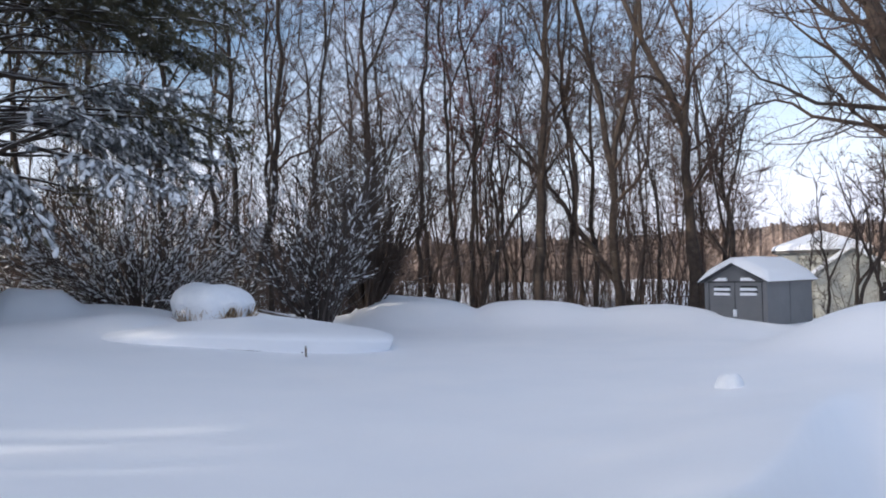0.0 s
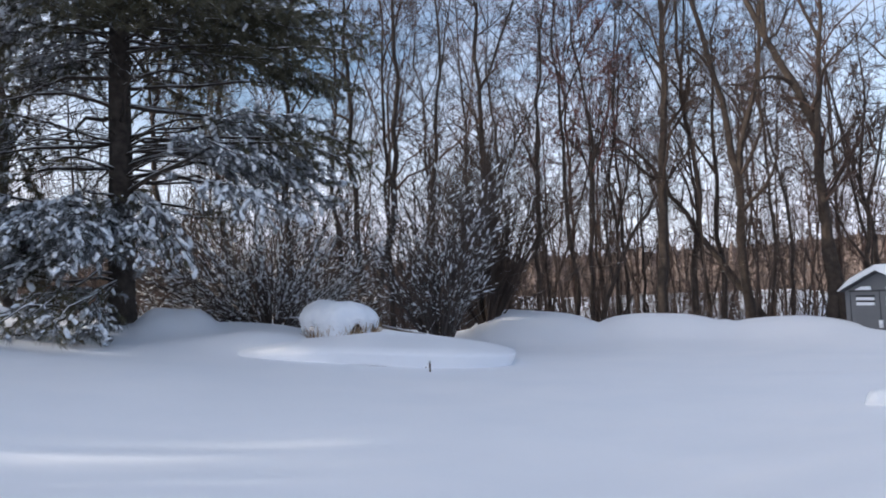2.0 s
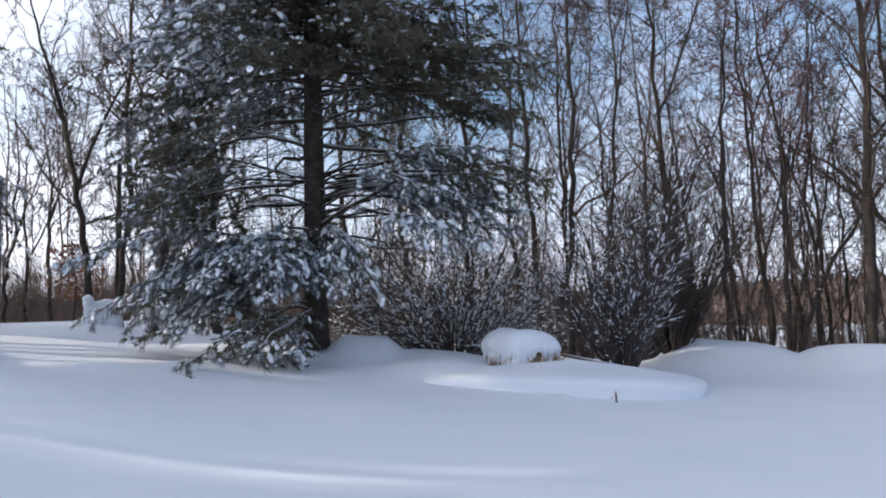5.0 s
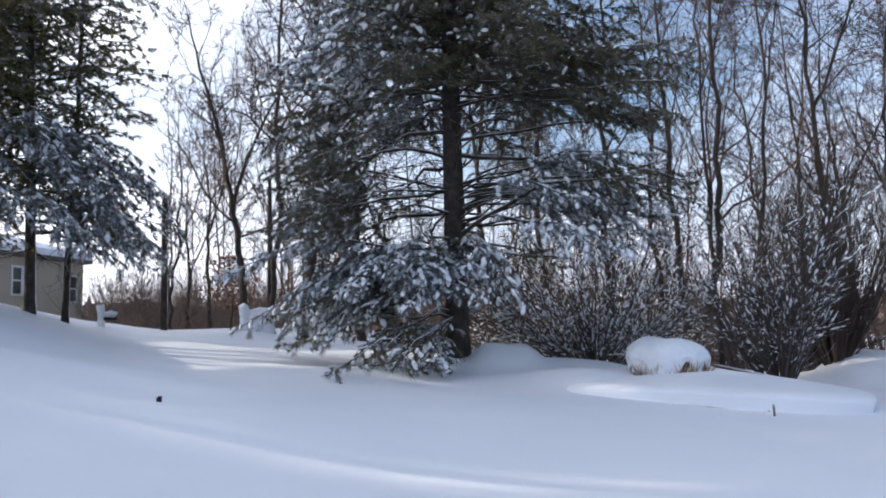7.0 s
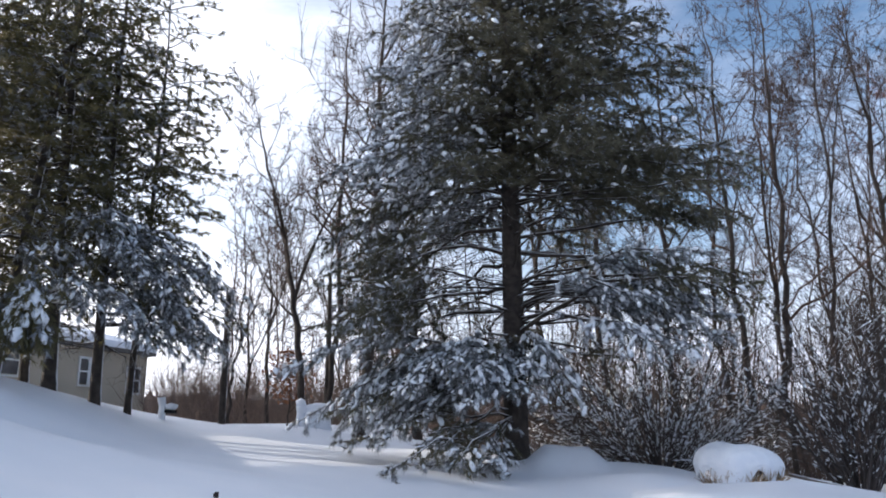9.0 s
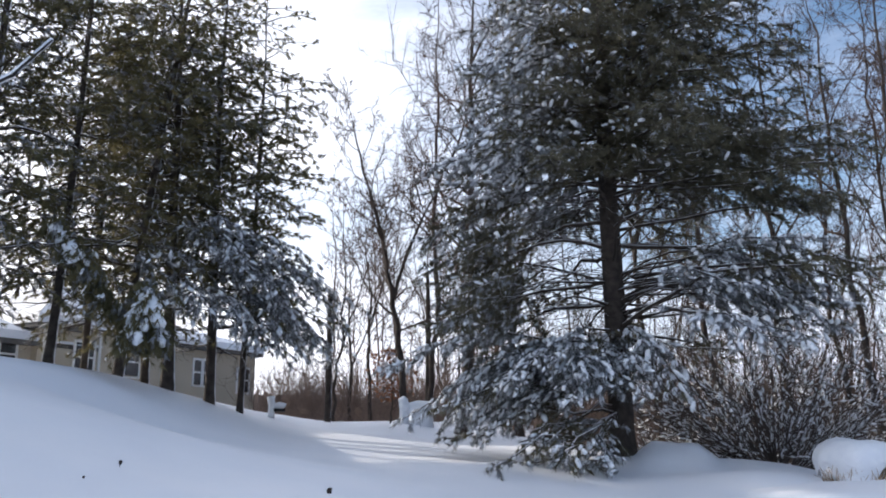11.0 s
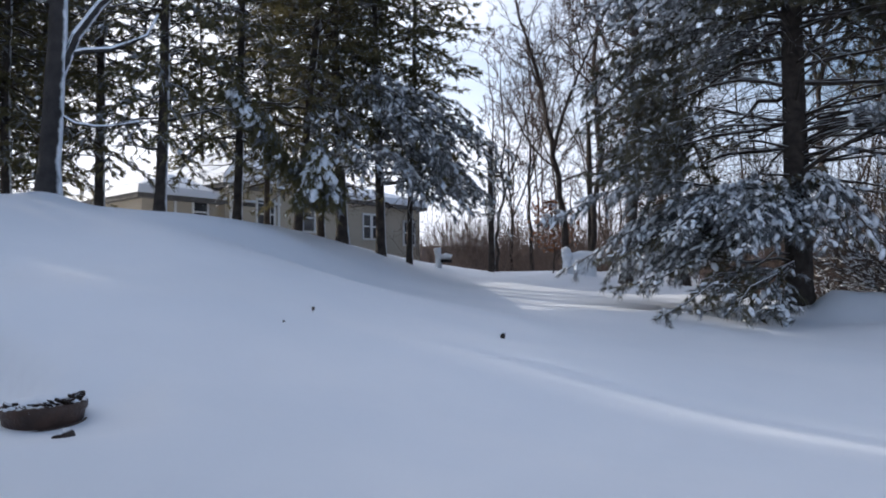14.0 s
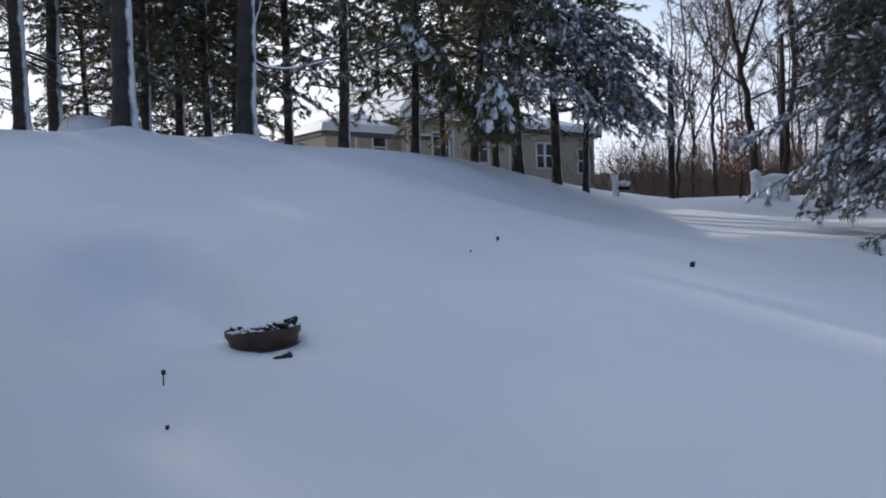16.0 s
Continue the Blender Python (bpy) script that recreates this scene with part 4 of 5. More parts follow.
# two smooth-barked hardwoods on the edge of the slope
HARDWOOD = snowy(material("smooth_dark_bark", (0.022, 0.019, 0.018), 0.9, (0.048, 0.041, 0.038), 4.0, 0.6, 22.0), [UP, (0.15, 0.98, 0.05)], 0.53, 0.25, 4.0)
for k, (az, r, lean) in enumerate(((87.7, 17.5, 0.02), (80.0, 18.2, 0.035))):
    rng = np.random.default_rng(500 + k)
    trunk, br = bare_tree(rng, 17, 0.225, lean, 0.02, 6.0, (0, 1), 0.24, 14, 0.5, 0.27, 0.8, 0.02)
    th = thing("bare_tree", pose(*stand(az, r)), "stout leafless tree with snow plastered along one side of its trunk", "tree", "winter trees behind the yard")
    part("trunk", trunk, HARDWOOD, th)
    for limb in br:
        part("limb", limb, HARDWOOD, th)
    if k == 1:
        # low limbs on the open side, with snow along their upper faces
        a = radians(az)
        for run, r0, r1 in ((((0.15, 2.4), (0.45, 3.25), (0.9, 4.0), (1.5, 4.7), (2.5, 5.6), (3.2, 6.6)), 0.11, 0.04), (((0.1, 2.8), (0.55, 2.97), (1.1, 3.1), (1.5, 3.3), (1.85, 3.5), (2.1, 3.95)), 0.055, 0.022), (((0.1, 1.62), (0.45, 1.46), (0.85, 1.40), (1.2, 1.46), (1.5, 1.52), (1.7, 1.6)), 0.028, 0.012)):
            pts = np.array([(u * math.cos(a), u * math.sin(a), z) for u, z in run]) + rng.normal(0, 0.025, (6, 3))
            g = Geo()
            g.tube(pts, np.linspace(r0, r1, 6), 7)
            grow_crown(g, pts, r1, rng, 1.6, 0.5, 0.03, 0.008)
            limb = part("limb", g, HARDWOOD, th)
            g = Geo()
            g.tube(pts + np.linspace(r0, r1, 6)[:, None] * (0, 0, 0.75), np.linspace(r0, r1, 6) * 0.72 + 0.012, 6, True)
            part("snow_strip", g, CLOTTED_SNOW, limb, "snow lying along the limb")
copied = th
# copies beyond the view, added only to break up the sunlight on the slope
for az, r in ((98.6, 24), (101.5, 20), (103, 27), (108, 27.5), (110, 20.5), (115, 21)):
    copy_thing(copied, pose(*stand(az, r), 0, 0, (az * 400) % 360))


# ---- bushes, bare and full of snow ----
def shrub(seed, az, r, stems, tall, wide, label, lean=0.0, clot=0.016, lots=1.6, fan=0.7, mat=None):
    """A leafless bush: stems that fan out from one foot, with twigs and the snow along them. A small fan spreads them to the sides."""
    rng = np.random.default_rng(seed)
    woods, snow = [], Geo()
    sp, sd, ss = [], [], []
    for k in range(stems):
        a = rng.uniform(0, 2 * math.pi)
        o = rng.uniform(0.02, 1.0) ** fan
        way = np.array((math.cos(a) * o * wide + lean, math.sin(a) * o * wide * 0.7, 1.0))
        ln = tall * rng.uniform(0.65, 1.1)
        pts = path_of((math.cos(a) * 0.22 * o, math.sin(a) * 0.22 * o, -0.2), way, ln, 7, rng, 0.10, 0.02)
        wood = Geo()
        woods.append(wood)
        wood.tube(pts, np.linspace(0.026, 0.006, 8), 4)
        for _ in range(int(rng.integers(11, 17))):
            p, d = along(pts, rng.uniform(0.18, 1))
            tw = path_of(p, spread(d, rng.uniform(0.3, 0.85), rng), ln * rng.uniform(0.12, 0.36), 3, rng, 0.16, 0.02)
            wood.tube(tw, (0.010, 0.008, 0.006, 0.004), 3)
            for _ in range(2):
                p2, d2 = along(tw, rng.uniform(0.3, 1))
                wood.blades(p2[None], (spread(d2, rng.uniform(0.3, 0.8), rng) * ln * rng.uniform(0.05, 0.14))[None], np.array([0.006]), rng)
            for _ in range(int(rng.poisson(lots))):
                q, e = along(tw, rng.uniform(0, 1))
                sp.append(q + np.array((0, 0, 0.012)))
                sd.append(e)
                ss.append(clot * rng.uniform(0.5, 1.4))
        for _ in range(int(rng.poisson(lots))):
            q, e = along(pts, rng.uniform(0.25, 1))
            sp.append(q + np.array((0, 0, 0.015)))
            sd.append(e)
            ss.append(clot * rng.uniform(0.6, 1.4))
    clots(snow, np.array(sp), np.array(sd), ss, rng, 0.8, 3.6, True)
    x, y = polar(az, r)
    th = thing("bush", pose(x, y, gz(x, y), 0, 0, az), label, "bush", "bushes along the back of the yard")
    for wood in woods:
        part("stem", wood, mat or SHRUB_STEM, th)
    tagged(part("snow_load", snow, CLOTTED_SNOW, th, "snow clinging along the twigs"), kind="stuff")


shrub(41, 20.6, 21.6, 88, 3.9, 1.7, "wide leafless bush of arching stems loaded with snow", 0, 0.022, 2.5, 0.5)
shrub(42, 8.9, 20.6, 50, 4.2, 0.62, "upright leafless bush with snow packed along its stems", 0.0, 0.021, 1.6, 0.8)
shrub(43, 26.5, 23.6, 26, 1.8, 1.6, "low leafless bush half buried in snow")
shrub(44, 15.4, 24.0, 22, 1.9, 1.4, "low leafless bush dusted with snow", 0, 0.014, 1.5)
shrub(45, 5.6, 23.6, 112, 5.0, 0.62, "tall twiggy brown leafless bush with little snow", 0, 0.012, 0.12, 0.6, BRANCH)

# ---- raised bed under the snow, with its edging, its buried grass and a marker ----
TIMBER = snowy(material("weathered_timber", (0.11, 0.082, 0.062), 0.9, (0.20, 0.16, 0.13), 6.0, 0.6, 40.0), [UP], 0.5)
bx, by = polar(13.2, 17.1)
bz = 0.24
bed = thing("raised_bed", pose(bx, by, bz, 0, 4.2, 13.0), "round raised garden bed under a thick cap of snow", "garden bed")


def bed_cap(a, s):
    c, n_ = math.cos(a), math.sin(a)
    rim = (abs(c) ** 2.8 + abs(n_) ** 2.8) ** (-1 / 2.8) * (1.0 + 0.012 * math.sin(3 * a + 1) + 0.01 * math.sin(7 * a))
    if s < 0.3:
        q = rim * (0.97 + 0.03 * math.sin(s / 0.3 * math.pi / 2))
        turned = (a + math.pi) % (2 * math.pi) - math.pi
        z = -0.04 + 0.31 * (s / 0.3) ** 0.8 + 0.09 * math.exp(-((turned + 1.75) / 0.42) ** 2) * (1 - s / 0.3)
    else:
        u = (s - 0.3) / 0.7
        q = rim * (1 - u) ** 0.9
        z = 0.27 + 0.07 * math.sin(min(1, u * 6) * math.pi / 2) + 0.22 * u
    soft = float(step(0.25, 0.9, -c)) * (1 - s)       # the cap runs out flat into the drift at one end
    z -= 0.22 * soft * min(1.0, s / 0.3)
    q *= 1 + 0.24 * soft
    back = 0.5 + 0.5 * n_
    z += 0.05 * back * step(0.3, 0.7, s)
    return (2.80 * q * c, (1.75 if n_ < 0 else 1.45) * q * n_, z + 0.03 * math.sin(2 * a) * s)


g = Geo()
g.dome(bed_cap, 72, 26)
part("snow_cap", g, SNOW, bed, "smooth rounded cap of snow")
for k in range(20):
    g = Geo()
    a0, a1 = 2 * math.pi * k / 20 + 0.01, 2 * math.pi * (k + 1) / 20 - 0.01
    ring = [(o * math.cos(a) * (abs(math.cos(a)) ** 2.8 + abs(math.sin(a)) ** 2.8) ** (-1 / 2.8), o * 0.67 * math.sin(a) * (abs(math.cos(a)) ** 2.8 + abs(math.sin(a)) ** 2.8) ** (-1 / 2.8)) for o, a in ((2.53, a0), (2.53, a1), (2.47, a1), (2.47, a0))]
    v = [(px, py, -0.35) for px, py in ring] + [(px, py, 0.035) for px, py in ring]
    g.add(v, [(0, 1, 5, 4), (1, 2, 6, 5), (2, 3, 7, 6), (3, 0, 4, 7), (4, 5, 6, 7)])
    part("edging_board", g, TIMBER, bed, smooth=False)

g = Geo()
g.tube([(0, 0, -0.3), (0.005, 0, 0.0), (0.0, 0.004, 0.19)], (0.022, 0.02, 0.02), 6, True)
sx, sy = polar(9.8, 14.85)
tagged(part("garden_stake", g, TIMBER, at=pose(sx, sy, gz(sx, sy))), "short dark wooden stake standing out of the snow", "stake")

g = Geo()
(ax, ay), (cx, cy) = polar(13.0, 18.9), polar(4.9, 17.4)
g.tube([(ax, ay, 0.86), (ax * 0.5 + cx * 0.5, ay * 0.5 + cy * 0.5, 0.60), (cx, cy, 0.30)], (0.04, 0.04, 0.04), 6, True)
tagged(part("landscape_timber", g, TIMBER), "long snow-dusted timber lying behind the raised bed", "timber")

lx, ly = polar(16.1, 18.0)
lump = thing("ornamental_grass", pose(lx, ly, 0.74, 0, 0, 16), "clump of straw-coloured grass bent under a rounded cap of snow", "grass clump")


def grass_cap(a, s):
    lobes = 1 + 0.06 * math.sin(3 * a + 0.5) + 0.05 * math.sin(7 * a + 1) * (1 - 0.6 * s)
    q = lobes * (0.93 + 0.07 * s / 0.25 if s < 0.25 else math.cos((s - 0.25) / 0.75 * math.pi / 2) ** 0.34)
    gap = max(0.0, math.sin(6.5 * a + 1.5 * math.sin(2 * a))) ** 2 * max(0, 1 - s * 3.2)
    droop = 0.04 * math.cos(a) + 0.03 * math.sin(2 * a)
    return (0.84 * q * math.cos(a), 0.62 * q * math.sin(a), 0.02 + 0.76 * s ** 0.7 + 0.26 * gap - droop)


g = Geo()
g.dome(grass_cap, 72, 18)
part("snow_cap", g, CLOTTED_SNOW, lump, "rounded snow cap with drooping edge")
g, rng = Geo(), np.random.default_rng(5)
for k in range(170):
    a = rng.uniform(-2.6, 0.7)
    o = rng.uniform(0.75, 1.0)
    p = np.array((0.80 * o * math.cos(a), 0.59 * o * math.sin(a), -0.14))
    g.tube(path_of(p, (0.35 * math.cos(a), 0.35 * math.sin(a), 1), rng.uniform(0.25, 0.5), 2, rng, 0.2, -0.15), (0.007, 0.006, 0.003), 3)
part("grass_blades", g, DRY_GRASS, lump, "dry straw blades under the snow")

# ---- lump of snow fallen on the yard ----
x, y = polar(-18.65, 11.0)
g = Geo()
g.dome(lambda a, s: (0.185 * math.cos(s * math.pi / 2) ** 0.6 * math.cos(a) * (1 + 0.12 * math.sin(3 * a)), 0.18 * math.cos(s * math.pi / 2) ** 0.6 * math.sin(a), -0.09 + 0.26 * math.sin(s * math.pi / 2) + 0.02 * math.sin(4 * a) * (1 - s)), 24, 10)
tagged(part("snowball", g, CLOTTED_SNOW, at=pose(x, y, gz(x, y))), "rough ball of snow lying on the smooth yard", "snowball")

# ---- the grey storage shed ----
RESIN = material("grey_resin_panels", (0.15, 0.155, 0.165), 0.55, (0.17, 0.175, 0.185), 3.0, 0.15, 60.0)
RESIN_DARK = material("dark_grey_resin", (0.045, 0.048, 0.052), 0.5, (0.06, 0.062, 0.066), 5.0)
DARK_GAP = material("unlit_opening", (0.012, 0.012, 0.014), 0.9)
WHITE_PAINT = material("white_paint", (0.78, 0.78, 0.76), 0.55, (0.70, 0.70, 0.68), 2.0, 0.1, 50.0)
shed = thing("storage_shed", pose(7.37, 22.84, 0, 0, 0, -52.2), "small grey resin shed with double doors and a snow-covered gable roof", "shed")
SW, SD, SEAVE, SAPEX, SBASE = 1.86, 2.37, 1.20, 1.66, -0.55
g = Geo()
g.prism([(0, SBASE), (SW, SBASE), (SW, SEAVE), (SW / 2, SAPEX), (0, SEAVE)], 0.03, SD)
part("body", g, RESIN, shed, smooth=False)
for y0 in (1.17,):
    g = Geo()
    g.box((SW - 0.01, y0, SBASE), (SW + 0.012, y0 + 0.035, SEAVE - 0.02))
    part("wall_rib", g, RESIN, shed, smooth=False)
for x0, x1 in ((0.14, SW / 2 - 0.012), (SW / 2 + 0.012, SW - 0.14)):
    g = Geo()
    g.box((x0, -0.015, SBASE), (x1, 0.03, SEAVE - 0.05))
    door = part("door", g, RESIN, shed, smooth=False)
    xm0, xm1 = x0 + 0.16, x1 - 0.12
    # near-black sheet on the door stands in for the shade between the slats
    g = Geo()
    g.box((xm0, -0.018, 0.80), (xm1, -0.016, 1.06))
    part("louvre_shade", g, DARK_GAP, door, smooth=False)
    for zz in (0.80, 0.93):
        g = Geo()
        g.prism([(xm0, zz), (xm1, zz), (xm1 - 0.01, zz + 0.075), (xm0 + 0.02, zz + 0.085)], -0.05, -0.018)
        part("snowy_slat", g, CLOTTED_SNOW, door, "louvre slat packed with snow", smooth=False)
g = Geo()
g.box((SW / 2 - 0.05, -0.05, 0.22), (SW / 2 + 0.05, -0.015, 0.42))
part("handle", g, CLOTTED_SNOW, shed, "door handle caked with snow")
for xx in (0.0, SW - 0.1):
    g = Geo()
    g.box((xx - 0.012, -0.012, SBASE), (xx + 0.112, 0.03, SEAVE - 0.02))
    part("corner_post", g, RESIN, shed, smooth=False)
g = Geo()
g.box((0.1, -0.02, SEAVE - 0.05), (SW - 0.1, 0.03, SEAVE + 0.0))
part("door_header", g, RESIN_DARK, shed, smooth=False)
for sgn in (-1, 1):
    g = Geo()
    edge, apex = SW / 2 + sgn * (SW / 2 + 0.09), SW / 2
    drop = (SAPEX - SEAVE) / (SW / 2) * 0.09
    line = [(edge, SEAVE - drop), (apex, SAPEX), (apex, SAPEX + 0.05), (edge, SEAVE - drop + 0.05)]
    g.prism(line if sgn > 0 else line[::-1], -0.12, SD + 0.08)
    part("roof_panel", g, RESIN_DARK, shed, smooth=False)
for sgn in (-1, 1):
    g = Geo()
    x0 = SW / 2 + sgn * 0.42
    g.prism([(x0 - 0.22, SEAVE + 0.0), (x0 + 0.22, SEAVE + 0.0), (x0 + 0.2 - 0.16 * (sgn > 0), SEAVE + 0.09), (x0 - 0.2 + 0.16 * (sgn < 0), SEAVE + 0.09)], -0.07, -0.02)
    part("ledge_snow", g, CLOTTED_SNOW, shed, "snow lodged on the gable ledge", smooth=False)


def shed_snow():
    g, n = Geo(), 14
    xs = np.linspace(-0.14, SW + 0.14, 21)
    prof = []
    for x in xs:
        base = SAPEX + 0.06 - abs(x - SW / 2) * (SAPEX - SEAVE) / (SW / 2)
        e = min(x + 0.14, SW + 0.14 - x)
        top = base + 0.19 * min(1, (e / 0.16)) ** 0.5
        prof.append((x, base, min(top, SAPEX + 0.20 - 0.25 * (x - SW / 2) ** 2)))
    v, q = [], []
    ys = np.linspace(-0.17, SD + 0.12, n)
    for j, y in enumerate(ys):
        e = min(y + 0.17, SD + 0.12 - y)
        k = min(1, e / 0.14) ** 0.5
        for x, b, t in prof:
            v.append((x, y, b + (t - b) * k + 0.012 * math.sin(5 * x + 3 * y)))
    m = len(prof)
    for j in range(n - 1):
        for i in range(m - 1):
            q.append((j * m + i, j * m + i + 1, (j + 1) * m + i + 1, (j + 1) * m + i))
    b0 = len(v)
    for y in ys:
        for x, b, t in prof:
            v.append((x, y, b - 0.015))
    for j in range(n - 1):
        for i in range(m - 1):
            q.append((b0 + j * m + i, b0 + (j + 1) * m + i, b0 + (j + 1) * m + i + 1, b0 + j * m + i + 1))
    for i in range(m - 1):
        q.append((i, b0 + i, b0 + i + 1, i + 1))
        k = (n - 1) * m
        q.append((k + i, k + i + 1, b0 + k + i + 1, b0 + k + i))
    for j in range(n - 1):
        q.append((j * m, (j + 1) * m, b0 + (j + 1) * m, b0 + j * m))
        k = m - 1
        q.append((j * m + k, b0 + j * m + k, b0 + (j + 1) * m + k, (j + 1) * m + k))
    g.add(v, q)
    part("roof_snow", g, SNOW, shed, "thick smooth snow on the shed roof")


shed_snow()


# ---- a shrub buried in snow behind the trunks on the slope ----
x, y = polar(90.1, 24)
g = Geo()
g.dome(lambda a, s: (0.86 * math.cos(s * math.pi / 2) ** 0.5 * math.cos(a) * (1 + 0.05 * math.sin(3 * a)), 0.7 * math.cos(s * math.pi / 2) ** 0.5 * math.sin(a), -0.2 + 1.12 * math.sin(s * math.pi / 2) + 0.07 * math.sin(2 * a + 1) * (1 - s)), 40, 14)
tagged(part("snow_mound", g, SNOW, at=pose(x, y, gz(x, y), 0, 0, 90)), "rounded mound of snow over a buried shrub", "snow mound")


# ---- houses ----
def siding(name, colour, second, gap=0.13):
    m = material(name, colour, 0.75, second, 0.8)
    n, l = m.node_tree.nodes, m.node_tree.links
    coord = n.new("ShaderNodeTexCoord")
    wave = n.new("ShaderNodeTexWave")
    wave.wave_profile, wave.bands_direction = "SAW", "Z"
    wave.inputs["Scale"].default_value = 1 / gap / 3.2
    l.new(coord.outputs["Object"], wave.inputs["Vector"])
    bp = n.new("ShaderNodeBump")
    bp.inputs["Strength"].default_value, bp.inputs["Distance"].default_value = 0.7, 0.03
    l.new(wave.outputs["Fac"], bp.inputs["Height"])
    l.new(bp.outputs["Normal"], n["Principled BSDF"].inputs["Normal"])
    return m


TAN = siding("tan_clapboard", (0.43, 0.375, 0.285), (0.49, 0.43, 0.335))
CREAM = siding("cream_clapboard", (0.40, 0.40, 0.36), (0.47, 0.47, 0.42))
GLASS = material("dark_window_glass", (0.02, 0.024, 0.03), 0.06)


def window(house, at, wide=0.85, high=1.15):
    """A double-hung window whose outer face looks along its -y."""
    g = Geo()
    g.box((-wide / 2, 0.0, -high / 2), (wide / 2, 0.04, high / 2))
    w = part("window", g, GLASS, house, "dark double-hung window in a white frame", False, at)
    for lo, hi in (((-wide / 2 - 0.09, -0.03, -high / 2 - 0.05), (-wide / 2, 0.03, high / 2 + 0.1)), ((wide / 2, -0.03, -high / 2 - 0.05), (wide / 2 + 0.09, 0.03, high / 2 + 0.1)),
                   ((-wide / 2, -0.03, high / 2), (wide / 2, 0.03, high / 2 + 0.1)), ((-wide / 2, -0.025, -0.035), (wide / 2, 0.02, 0.035))):
        g = Geo()
        g.box(lo, hi)
        part("frame_bar", g, WHITE_PAINT, w, smooth=False)
    g = Geo()
    g.box((-wide / 2 - 0.12, -0.08, -high / 2 - 0.11), (wide / 2 + 0.12, 0.03, -high / 2 - 0.05))
    part("sill", g, WHITE_PAINT, w, smooth=False)


def hip_roof(house, x0, x1, y0, y1, eave, ridge, over=0.45, thick=0.32, name="roof"):
    mat_ = material("grey_shingles", (0.10, 0.095, 0.09), 0.9, (0.15, 0.14, 0.13), 4.0, 0.5, 30.0)
    for nm, mat, lift, grow in ((name, mat_, 0.0, 0.0), ("roof_snow", SNOW, thick, 0.04)):
        g = Geo()
        a0, a1, b0, b1 = x0 - over - grow, x1 + over + grow, y0 - over - grow, y1 + over + grow
        s = min(a1 - a0, b1 - b0) / 2
        ym, xm = (b0 + b1) / 2, (a0 + a1) / 2
        r0, r1 = ((a0 + s, ym), (a1 - s, ym)) if a1 - a0 > b1 - b0 else ((xm, b0 + s), (xm, b1 - s))
        zb = eave + (0.10 if lift else -0.08)
        v = [(a0, b0, zb), (a1, b0, zb), (a1, b1, zb), (a0, b1, zb)]
        zt = eave + 0.09 + lift * 0.85
        i = 0.12 if lift else 0.0
        v += [(a0 + i, b0 + i, zt), (a1 - i, b0 + i, zt), (a1 - i, b1 - i, zt), (a0 + i, b1 - i, zt), (*r0, ridge + lift), (*r1, ridge + lift)]
        q = [(0, 1, 5, 4), (1, 2, 6, 5), (2, 3, 7, 6), (3, 0, 4, 7), (0, 3, 2, 1)]
        if a1 - a0 > b1 - b0:
            q += [(4, 5, 9, 8), (6, 7, 8, 9)]
            t = [(5, 6, 9), (7, 4, 8)]
        else:
            q += [(5, 6, 9, 8), (7, 4, 8, 9)]
            t = [(4, 5, 8), (6, 7, 9)]
        g.add(v, q, t)
        part(nm, g, mat, house, "thick sunlit snow on the roof" if lift else "", smooth=False)


# local x runs along the side that faces the yard, y runs into the house
turn = math.degrees(math.atan2(0.97, -0.25))
house = thing("house", pose(-31.8, 12.0, 0, 0, 0, turn), "single-storey tan clapboard house with white windows beyond the pines", "house")


def wall(house, lo, hi, mat):
    g = Geo()
    g.box(lo, hi)
    part("wall", g, mat, house, smooth=False)


# the house's inside lies on the +y side of the long wall
wall(house, (-3.5, 0.35, 2.4), (0, 7.6, 5.4), TAN)
wall(house, (0, 0, 2.4), (6.3, 8.3, 6.1), TAN)
wall(house, (6.3, 0.7, 2.4), (13.0, 8.0, 6.1), TAN)
hip_roof(house, -3.5, 2.5, 0.35, 7.6, 5.4, 6.5, 0.35, 0.4)
hip_roof(house, 0, 6.3, 0, 8.3, 6.1, 8.0, 0.3, 0.45)
hip_roof(house, 6.9, 13.0, 0.7, 8.0, 6.1, 7.2, 0.3, 0.4)
for s_, zz in ((2.05, 5.05), (4.35, 5.05)):
    window(house, pose(s_, -0.03, zz))
window(house, pose(8.9, 0.67, 4.95), 0.46)
window(house, pose(9.54, 0.67, 4.95), 0.46)
window(house, pose(12.1, 0.67, 4.75), 0.8)
window(house, pose(-0.95, 0.32, 4.95), 0.6, 0.95)
for xx, yy, top in ((0.25, -0.04, 6.05), (2.75, -0.04, 6.05), (6.2, -0.04, 6.05), (-2.1, 0.31, 5.35)):
    g = Geo()
    g.box((xx - 0.05, yy - 0.03, 2.6), (xx + 0.05, yy + 0.05, top))
    part("downspout", g, WHITE_PAINT, house, smooth=False)

# plain walls added behind the viewer, never seen, to shade the near snow
for name, lo, hi in (("unseen_wall_back", (-9.0, -3.1, -0.5), (5.6, -2.8, 5.6)), ("unseen_wall_side", (5.6, -3.1, -0.5), (5.9, 2.2, 5.6))):
    g = Geo()
    g.box(lo, hi)
    tagged(part(name, g, CREAM, smooth=False), "plain pale wall added out of view to shade the near snow", "wall", kind="structure")

